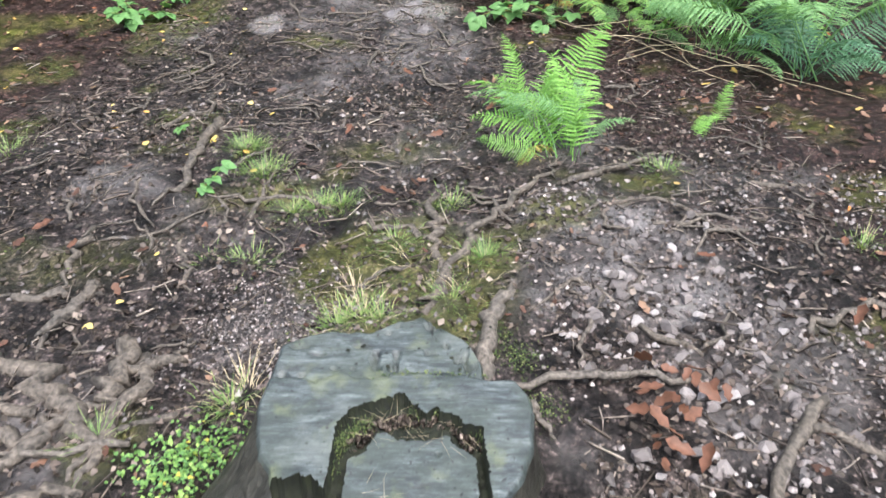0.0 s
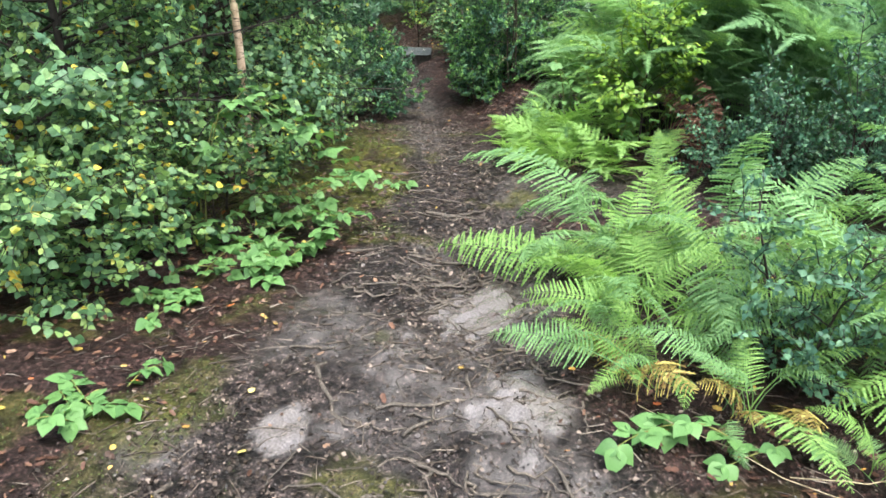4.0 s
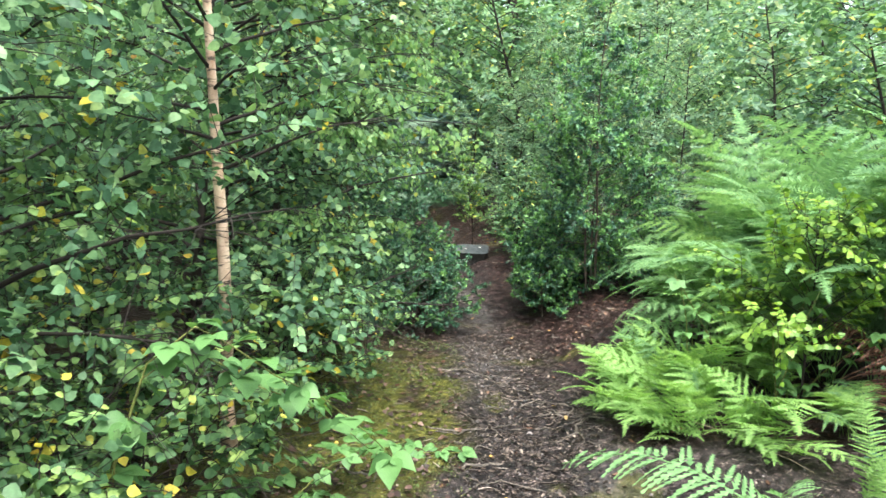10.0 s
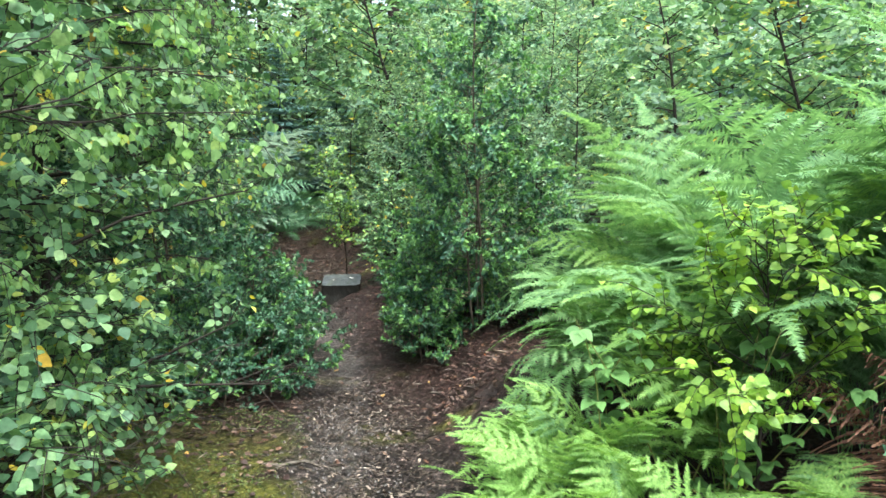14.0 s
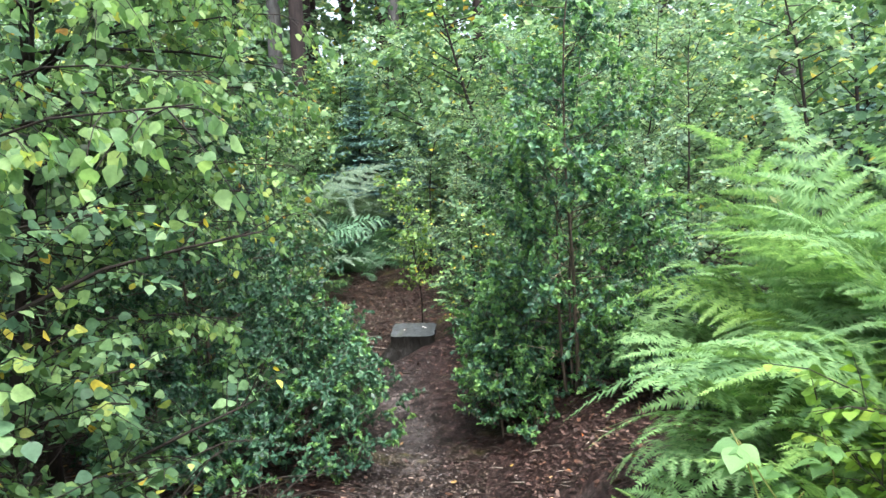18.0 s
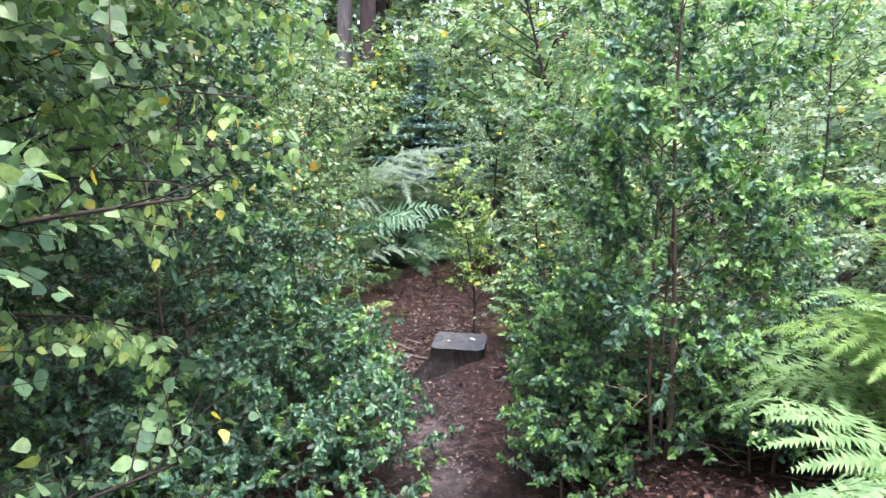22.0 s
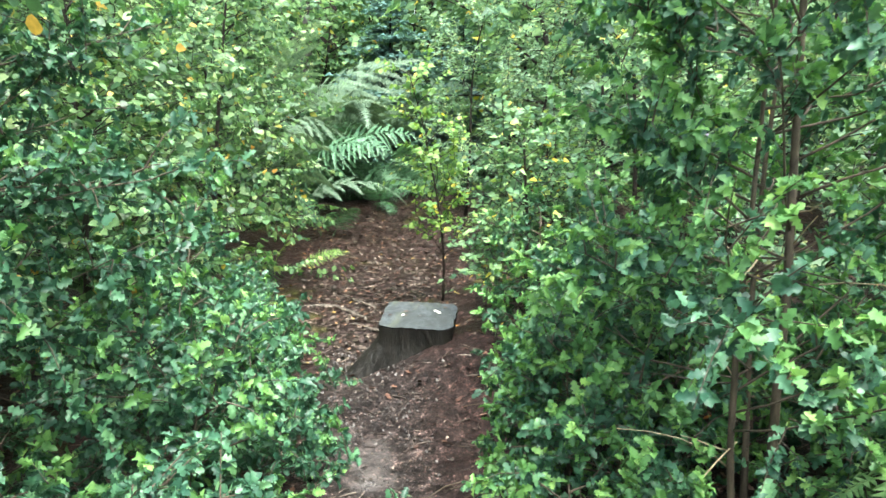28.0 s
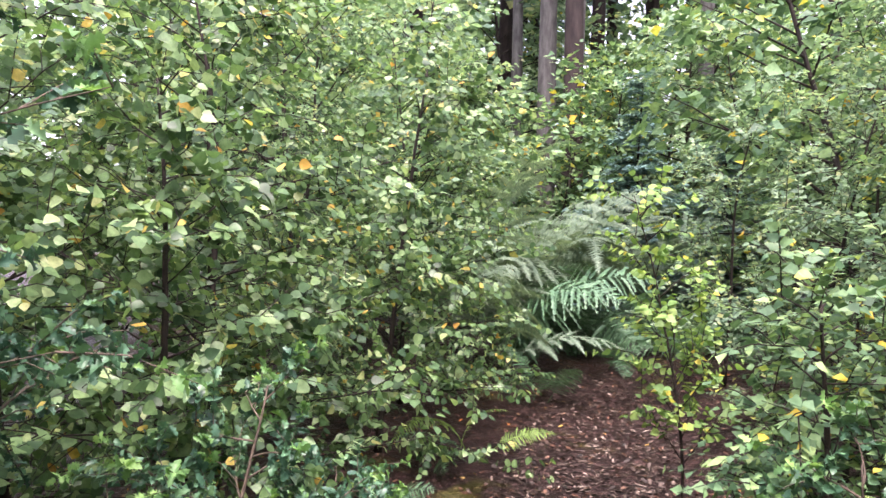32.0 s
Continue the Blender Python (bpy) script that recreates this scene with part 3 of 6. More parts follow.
def clear(p, room=0.52):
    """True for places that leave the walker room: round the head all along, and a narrow lane below it."""
    off = p[:, 0] - np.interp(p[:, 1], WALK_Y, WALK_X)
    eye = np.interp(p[:, 1], [0, 2, 3, 9, 10, 12], [1.6, 1.86, 1.62, 1.46, 1.22, 1.4])
    past = np.maximum(0, p[:, 1] - 11.9)
    head = off ** 2 + (p[:, 2] - eye) ** 2 + past ** 2 < room ** 2
    lane = (abs(off) < .3) & (p[:, 2] < eye) & (p[:, 1] < 11.4)
    return ~(head | lane)


def bent(start, way, length, n=6, rise=0.0, wander=0.1):
    """A curved line: leaves start along way and bends by rise."""
    p, w, out = np.array(start, float), unit(np.array(way, float)), []
    for k in range(n):
        out.append(p.copy())
        w = unit(w + np.array([0, 0, rise / n]) + rng.normal(0, wander, 3) / n ** 0.5)
        p = p + w * length / (n - 1)
    return np.array(out)


def woody(name, at, label, category, height, reach, leaf, leaf_mat, wood_mat, size, limbs=40, sprays=9, leaves=11, spray_len=0.32,
          start=0.1, lift=35, rise=0.0, radius=0.03, lean=(0, 0), stems=1, group="", trunk_mat=None, limb_parts=True, seed=0, face_up=0.7, hang=0.35, aim=None, twigs=True, keep=None, flat=False, clump=1.0, young=None, share=.6, tip=.6):
    """A tree or shrub: stems, limbs, twigs and a crown of single leaves. reach(f) gives the limb length at the height fraction f."""
    global rng
    rng = np.random.default_rng(1000 + seed)
    z0 = ground_z(at[0], at[1])
    root = thing(name, (at[0], at[1], z0 - 0.04), label, category, group)
    org = np.array([at[0], at[1], z0 - 0.04])
    trunks = []
    for s in range(stems):
        a = 2.4 * s + seed
        base = np.array([0.05 * np.cos(a), 0.05 * np.sin(a), 0]) * (stems > 1)
        tilt = np.array([lean[0] + 0.14 * np.cos(a) * (stems > 1), lean[1] + 0.14 * np.sin(a) * (stems > 1), 1.0])
        line = bent(base, tilt, height * (1 if s == 0 else rng.uniform(.6, .9)), 12, 0.25, 0.12)
        rr = radius * (1 if s == 0 else .75) * np.linspace(1.15, 0.18, 12) ** 0.9
        rr[0] *= 1.3
        part("trunk" if stems == 1 else "stem", tube(Geo(), line, rr, 10, wobble=.12), trunk_mat or wood_mat, root)
        trunks.append(line)
    s_at, s_way, s_len = [], [], []
    woods = Geo()
    for k in range(limbs):
        line = trunks[k % stems]
        f = start + (1 - start) * ((k + rng.random()) / limbs)
        h = f * (len(line) - 1)
        i = min(int(h), len(line) - 2)
        p = line[i] + (line[i + 1] - line[i]) * (h - i)
        az = k * 2.39996 + rng.normal(0, .3)
        if aim is not None and rng.random() < aim[1]:
            az = radians(aim[0]) + rng.normal(0, .5)
        el = radians(lift + rng.normal(0, 9))
        far = max(.12, reach(f) * rng.uniform(.72, 1.12))
        way = np.array([np.cos(az) * np.cos(el), np.sin(az) * np.cos(el), np.sin(el)])
        limb = bent(p, way, far, 7, rise, .22)
        for shorten in range(5):
            if clear(limb + org, .42).all():
                break
            limb = limb[0] + (limb - limb[0]) * .75
        if not clear(limb + org, .42).all():
            continue
        rad = max(.004, radius * .34 * far ** .6)
        if limb_parts:
            part("limb", tube(Geo(), limb, rad * np.linspace(1, .25, 7), 5), wood_mat, root)
        else:
            tube(woods, limb, rad * np.linspace(1, .25, 7), 4)
        m = max(3, int(sprays * (far / .8) + .5))
        u = np.sort(rng.uniform(.22, 1, m) ** .8) * 6
        u[-1] = 5.99
        j = np.minimum(u.astype(int), 5)
        s_at.append(limb[j] + (limb[j + 1] - limb[j]) * (u - j)[:, None])
        along = unit(limb[j + 1] - limb[j])
        out = unit(rng.normal(0, 1, (m, 3)) * [1, 1, .6])
        s_way.append(unit(along * .75 + out * .8 + [0, 0, .1]))
        s_len.append(spray_len * rng.uniform(.5, 1.15, m))
    sa, sw, sl = np.concatenate(s_at), np.concatenate(s_way), np.concatenate(s_len)
    if twigs:
        for a, w, l in zip(sa, sw, sl):
            if clear((a + w * l + org)[None])[0]:
                e = a + w * l
                tube(woods, [a, (a + e) / 2 + [0, 0, .03 * l], e - [0, 0, .12 * l]], [.0028, .002, .001], 3, cap=False)
    if woods.n:
        tagged(part("brushwood", woods, wood_mat, root), kind="stuff")
    n = len(sa)
    f = ((np.arange(leaves)[None] + rng.random((n, leaves))) / leaves) ** clump
    fresh = (f > tip) & (rng.random((n, 1)) < share)
    lp = sa[:, None] + sw[:, None] * (f * sl[:, None])[..., None]
    lp[..., 2] -= .12 * sl[:, None] * f ** 2
    if flat:
        side = unit(np.cross(sw, [0, 0, 1.0]) + 1e-6)[:, None] * np.where(np.arange(leaves) % 2, 1.0, -1.0)[None, :, None]
        ax = unit(sw[:, None] * .55 + side * .8 + rng.normal(0, .22, (n, leaves, 3)) - np.array([0, 0, hang]))
        tilt = rng.normal(0, .28, (n, 1, 3)) + rng.normal(0, .22, (n, leaves, 3))
    else:
        ax = unit(sw[:, None] * .5 + unit(rng.normal(0, 1, (n, leaves, 3))) * .85 - np.array([0, 0, hang]))
        tilt = rng.normal(0, 1, (n, leaves, 3)) * (1 - face_up)
    nm = unit(tilt + np.array([0, 0, face_up]) + unit(lp * [1, 1, 0] + 1e-6) * .4)
    lp, ax, nm = lp.reshape(-1, 3), ax.reshape(-1, 3), nm.reshape(-1, 3)
    ok = clear(lp + org) & (lp[:, 2] > .03)
    if keep is not None:
        ok &= keep(lp + org)
    lp, ax, nm, fresh = lp[ok], ax[ok], nm[ok], fresh.reshape(-1)[ok]
    big, curl = size * rng.uniform(.6, 1.15, len(lp)), rng.uniform(.3, 1.6, len(lp))
    if young:
        part("young_growth", strew(Geo(), leaf, lp[fresh], ax[fresh], nm[fresh], big[fresh], curl[fresh]), young, root, "fresh bright green leaves at the shoot tips")
        lp, ax, nm, big, curl = lp[~fresh], ax[~fresh], nm[~fresh], big[~fresh], curl[~fresh]
    part("crown", strew(Geo(), leaf, lp, ax, nm, big, curl), leaf_mat, root)
    return root


def frond_mesh(name, length, width, arch, material, pairs=30, lobes=8, stem=.22, seed=0, sag=.25, curl=1.6):
    """One bracken frond: an arching stalk with paired narrow leaflets, each toothed on both sides, that shorten to the tip."""
    r = np.random.default_rng(seed)
    geo = Geo()
    steps = np.linspace(0, 1, 41)
    turn = radians(arch) * (1 - curl * steps ** 1.3)
    px = np.concatenate([[0], np.cumsum(np.cos(turn[:-1]))]) * length / 40
    pz = np.concatenate([[0], np.cumsum(np.sin(turn[:-1]))]) * length / 40
    sway = r.normal(0, .05) * length

    def bend(v):
        x = v[:, 0] / length
        ang = np.interp(x, steps, turn)
        return np.stack([np.interp(x, steps, px) - v[:, 2] * np.sin(ang), v[:, 1] + sway * x ** 2, np.interp(x, steps, pz) + v[:, 2] * np.cos(ang)], 1)
    xs = np.linspace(0, length, 10)
    stalk = tube(Geo(), np.stack([xs, 0 * xs, 0 * xs], 1), .0038 * np.linspace(1, .2, 10) * (length / .7), 4, cap=False)
    geo.add(bend(stalk.v[0]), stalk.t[0])
    gap = (1 - stem) * length / pairs
    for k in range(pairs):
        f = k / (pairs - 1)
        x0 = length * (stem + (1 - stem) * (f ** .92) * .985)
        w = width * (1 - f) ** .75 * (.7 + .3 * min(1, f * 6)) + .008
        for sgn in (1, -1):
            lean = .22 + .35 * f + r.normal(0, .07)
            w1 = w * r.uniform(.8, 1.1)
            n = max(3, int(lobes * (w1 / width) ** .5))
            s = np.linspace(0, 1, n + 1)
            half = np.minimum(.13 * w1, gap * .44) * (1 - s) ** .6 * r.uniform(.8, 1.15, n + 1) + .0015
            v, t = [(0, .0016), (0, -.0016), (1, 0)], [(0, 1, 2)]
            for i in range(n):
                d = s[i + 1] - s[i]
                for q in (1, -1):
                    o = len(v)
                    v += [(max(0, s[i] - .25 * d), 0), (s[i] + 1.2 * d, 0), (s[i] + d * 1.05, q * half[i])]
                    t.append((o, o + 1, o + 2))
            v = np.array(v, float)
            along, across = np.minimum(v[:, 0], 1.04) * w1, v[:, 1]
            droop = sag * w1 * v[:, 0] ** 2 * r.uniform(.3, 1.9)
            roll = r.normal(0, .35)
            geo.add(bend(np.stack([x0 + along * lean + across * .97, sgn * (along * (1 - .1 * lean) - across * lean * .4), (.15 * abs(across) + roll * across) - droop + r.normal(0, .004)], 1)), t)
    return geo.mesh(name, material)


def compound_frond(name, length, arch, material, stem=.4, pairs=7, side=.40, pinna=.066, seed=0, curl=1.5, sag=.3, gap=.0115):
    """A full bracken frond: the stalk carries paired side fronds, each a feather of narrow pointed leaflets."""
    r = np.random.default_rng(seed)
    geo = Geo()
    steps = np.linspace(0, 1, 41)
    turn = radians(arch) * (1 - curl * steps ** 1.3)
    px = np.concatenate([[0], np.cumsum(np.cos(turn[:-1]))]) * length / 40
    pz = np.concatenate([[0], np.cumsum(np.sin(turn[:-1]))]) * length / 40

    def spine(x):
        return np.array([np.interp(x, steps, px), 0, np.interp(x, steps, pz)])

    def feather(base, way, up, long):
        """One side frond from base along way, arching down, with its leaflets."""
        across = unit(np.cross(up, way))
        n = max(6, int(long / gap))
        u = np.linspace(.04, 1, n)
        drop = -sag * long * u ** 2
        mid = base + way * (u * long)[:, None] + np.array([0, 0, 1.0]) * drop[:, None]
        w = pinna * (long / .4) ** .4 * (1 - u) ** .65 * np.minimum(1, .55 + u * 4) + .003
        tip = unit(way - np.array([0, 0, 1.0]) * (2 * sag * u)[:, None])
        geo.add(np.concatenate([[base - up * .001, base + up * .001], mid[-1:]]), [(0, 1, 2)])
        for sgn in (1, -1):
            w1 = w * r.uniform(.8, 1.12, n)
            ahead = .22 + .35 * u + r.normal(0, .08, n)
            half = .62 * gap * np.minimum(1, w1 / .02)[:, None]
            out = unit(sgn * across + tip * ahead[:, None] - up * r.uniform(-.15, .4, n)[:, None])
            root = mid + up * (.0008 * (np.arange(n) % 2))[:, None]
            v = np.stack([root - tip * half, root + out * w1[:, None], root + tip * half], 1).reshape(-1, 3)
            geo.add(v, np.arange(n)[:, None] * 3 + [0, 1, 2])
    xs = np.linspace(0, 1, 12)
    tube(geo, np.array([spine(x) for x in xs]), .0045 * np.linspace(1, .25, 12), 4, cap=False)
    for k in range(pairs):
        f = k / pairs
        x = stem + (1 - stem) * f ** .9 * .86
        base, ahead = spine(x), unit(spine(min(1, x + .04)) - spine(x - .04))
        up = unit(np.cross(ahead, [0, 1.0, 0])) * (1 if np.cross(ahead, [0, 1.0, 0])[2] > 0 else -1)
        for sgn in (1, -1):
            way = unit(np.array([0, sgn, 0]) + ahead * (.55 + .35 * f + r.normal(0, .1)) + up * r.normal(.05, .12))
            feather(base, way, unit(up + r.normal(0, .12, 3)), side * length * (1 - f) ** .7 * r.uniform(.8, 1.1))
    base = spine(stem + (1 - stem) * .8)
    ahead = unit(spine(1) - base)
    feather(base, ahead, unit(np.cross(ahead, [0, 1.0, 0])) * (1 if np.cross(ahead, [0, 1.0, 0])[2] > 0 else -1), (1 - stem) * .3 * length)
    return geo.mesh(name, material)


FRONDS = {
    "bank": [compound_frond("frond", 1.0, a, M_FERN, st, seed=300 + i, curl=c) for i, (a, c, st) in enumerate(((74, 1.5, .35), (60, 1.5, .4), (82, 1.25, .4), (66, 1.7, .35), (50, 1.4, .3)))],
    "bank_pale": [compound_frond("frond", 1.0, a, M_FERN_PALE, st, seed=310 + i, curl=c) for i, (a, c, st) in enumerate(((70, 1.6, .35), (84, 1.2, .4), (54, 1.5, .3)))],
    "bank_tall": [compound_frond("frond", 2.0, a, M_FERN_PALE if i == 1 else M_FERN, .40, 10, .27, .078, 330 + i, c, .22, .0125) for i, (a, c) in enumerate(((84, 1.15), (78, 1.4), (86, 1.0), (70, 1.4)))],
    "shade": [compound_frond("frond", 2.0, a, M_FERN_SHADED, .4, 9, .28, seed=320 + i, curl=c, pinna=.08, sag=.25, gap=.0125) for i, (a, c) in enumerate(((84, 1.15), (76, 1.4), (66, 1.5)))],
    "bank_blue": [compound_frond("frond", 2.0, a, M_FERN_SOFT, .40, 10, .27, .078, 340 + i, c, .16, .0125) for i, (a, c) in enumerate(((80, 1.15), (70, 1.3), (84, 1.0)))],
    "low": [compound_frond("frond", 1.0, a, M_FERN_PALE, .25, 8, .36, seed=350 + i, curl=c, sag=.1) for i, (a, c) in enumerate(((50, 1.15), (38, 1.0), (60, 1.3), (44, 1.25)))],
    "green": [frond_mesh("frond", 1.0, .15, a, M_FERN, 32, 9, stem=.42, seed=i, curl=c) for i, (a, c) in enumerate(((74, 1.6), (60, 1.6), (82, 1.35), (68, 1.75), (50, 1.5)))],
    "tall": [frond_mesh("frond", 1.08, .14, a, M_FERN if i else M_FERN_PALE, 34, 8, stem=.46, seed=40 + i, curl=c) for i, (a, c) in enumerate(((82, 1.25), (76, 1.5), (85, 1.1), (80, 1.7)))],
    "pale": [frond_mesh("frond", .95, .15, a, M_FERN_PALE, 30, 9, stem=.34, seed=10 + i) for i, a in enumerate((70, 54, 78, 44))],
    "young": [frond_mesh("frond", .85, .19, a, M_FERN_YOUNG, 28, 14, stem=.16, seed=15 + i, curl=c) for i, (a, c) in enumerate(((72, 1.2), (56, 1.3), (80, 1.0)))],
    "dark": [frond_mesh("frond", .85, .24, a, M_FERN_DARK, 28, 10, seed=20 + i) for i, a in enumerate((66, 50))],
    "rusty": [frond_mesh("frond", .7, .16, 62, M_FERN_RUST, 24, 9, seed=31, sag=.9)],
    "brown": [frond_mesh("frond", .7, .16, 45, M_FERN_BROWN, 22, 7, seed=30, sag=.6)],
}


def fern(at, fronds, size, label, kinds=("green",), seed=0, facing=None, spread=70, group="bracken along the path", lift=None, tumble=24):
    r = np.random.default_rng(seed + 500)
    z0 = ground_z(at[0], at[1])
    root = thing("fern", (at[0], at[1], z0 - .015), label, "fern", group)
    for k in range(fronds):
        pool = FRONDS[kinds[int(r.integers(len(kinds)))]]
        az = (facing + r.uniform(-spread, spread)) if facing is not None else k * 137.5 + r.normal(0, 15)
        s = size * r.uniform(.55, 1.15) / (2 if pool in (FRONDS["bank_tall"], FRONDS["bank_blue"], FRONDS["shade"]) else 1)
        ob = part("frond", pool[int(r.integers(len(pool)))], None, root)
        ob.matrix_basis = pose(r.normal(0, .05), r.normal(0, .05), 0, r.normal(0, tumble), (lift or 0) + r.normal(-6, 15), az) @ Matrix.Diagonal((s, s, s, 1))
    return root


BRAMBLE_MESHES = []
for k in range(3):
    g3 = Geo()
    for a, s in ((0, 1.0), (62, .85), (-62, .85)):
        c, sn = math.cos(radians(a)), math.sin(radians(a))
        v, t = BRAMBLE_LEAF
        v = v * [s, s * 1.05, s * (1 + .5 * k)]
        g3.add(np.stack([v[:, 0] * c - v[:, 1] * sn + (.12 if a == 0 else .03), v[:, 0] * sn + v[:, 1] * c, v[:, 2]], 1), t)
    BRAMBLE_MESHES.append(g3.mesh("leaf", M_BRAMBLE))


def bramble(at, way, length, leaves, label, size=.09, rise=.35, seed=0, group="brambles by the path", up=.5, sink=-1.1, line=None):
    """A low arching bramble shoot with leaves of three leaflets."""
    global rng
    rng = np.random.default_rng(3000 + seed)
    root = thing("bramble", (at[0], at[1], ground_z(at[0], at[1]) - .01), label, "bramble", group)
    if line is None:
        line = bent((0, 0, 0), (math.cos(radians(way)), math.sin(radians(way)), up), length, 9, sink, .25)
    base = ground_z(at[0], at[1]) - .01
    for q in line[1:]:
        q[2] = max(q[2], ground_z(at[0] + q[0], at[1] + q[1]) - base + .015)
    part("stem", tube(Geo(), line, np.linspace(.0042, .002, 9), 5), M_STALK, root)
    for k in range(leaves):
        u = (k + .8) / (leaves + .5) * 8
        i = min(int(u), 7)
        p = line[i] + (line[i + 1] - line[i]) * (u - i)
        az = way + (75 if k % 2 else -75) * rng.uniform(.4, 1.2)
        s = size * rng.uniform(.7, 1.15)
        off = .5 * s
        ob = part("leaf", BRAMBLE_MESHES[k % 3], None, root)
        ob.matrix_basis = pose(p[0] + off * .3 * math.cos(radians(az)), p[1] + off * .3 * math.sin(radians(az)), p[2] + .01, rng.normal(0, 14), rng.normal(4, 16), az) @ Matrix.Diagonal((s, s, s, 1))
    return root



# ---- first space: stump, bank and open ground ----
def stump(at, label, outline, top, low, name="tree_stump", flare=(), bumpy=.02, tilt=0.0):
    """A sawn stump: bark sides that flare to the ground, and a weathered cut face."""
    root = thing(name, at, label, "stump")
    n = 48
    ang = np.linspace(0, 2 * np.pi, n, endpoint=False)
    rad = np.array([outline(a) for a in ang])
    rows = []
    for f in np.linspace(0, 1, 9):
        grow = 1 + low * (1 - f) ** 2.2
        for a0, wide, out in flare:
            d = (ang - radians(a0) + np.pi) % (2 * np.pi) - np.pi
            grow = grow + out * np.exp(-(d / wide) ** 2) * (1 - f) ** 1.6
        rib = 1 + bumpy * 5 * (1 - .75 * f) * (fbm(np.cos(ang) * 4 + 9, np.sin(ang) * 4 + f * 1.5, 3, 12) - .45) + bumpy * .5 * np.sin(ang * 17 + 2 * f)
        rib = rib - .07 * np.exp(-((f - .72) / .16) ** 2)
        z = -.06 + (top + .06 + tilt * rad * np.sin(ang)) * f
        rows.append(np.stack([rad * grow * rib * np.cos(ang), rad * grow * rib * np.sin(ang), z], 1))
    v = np.concatenate(rows)
    k = np.arange(n)
    t = np.concatenate([np.concatenate([np.stack([i * n + k, i * n + (k + 1) % n, (i + 1) * n + (k + 1) % n], 1), np.stack([i * n + k, (i + 1) * n + (k + 1) % n, (i + 1) * n + k], 1)]) for i in range(8)])
    part("bark", Geo().add(v, t), M_SHADED_STUMP, root, "dark furrowed stump bark")
    rim = rows[-1]
    rings, cells = 26, n
    vv, keep = [], []
    for i in range(rings + 1):
        f = i / rings
        vv.append(np.stack([rim[:, 0] * f, rim[:, 1] * f, top + .006 + tilt * rim[:, 1] * f], 1))
    vv = np.concatenate(vv)
    tt = []
    for i in range(rings):
        q, q2 = i * n + k, i * n + (k + 1) % n
        tt += [np.stack([q, q2 + n, q2], 1), np.stack([q, q + n, q2 + n], 1)]
    tt = np.concatenate(tt)
    tt = tt[:, ::-1]
    part("cut_face", Geo().add(vv, tt), M_SLATE_WOOD, root, "blue-grey weathered sawn face")
    return root


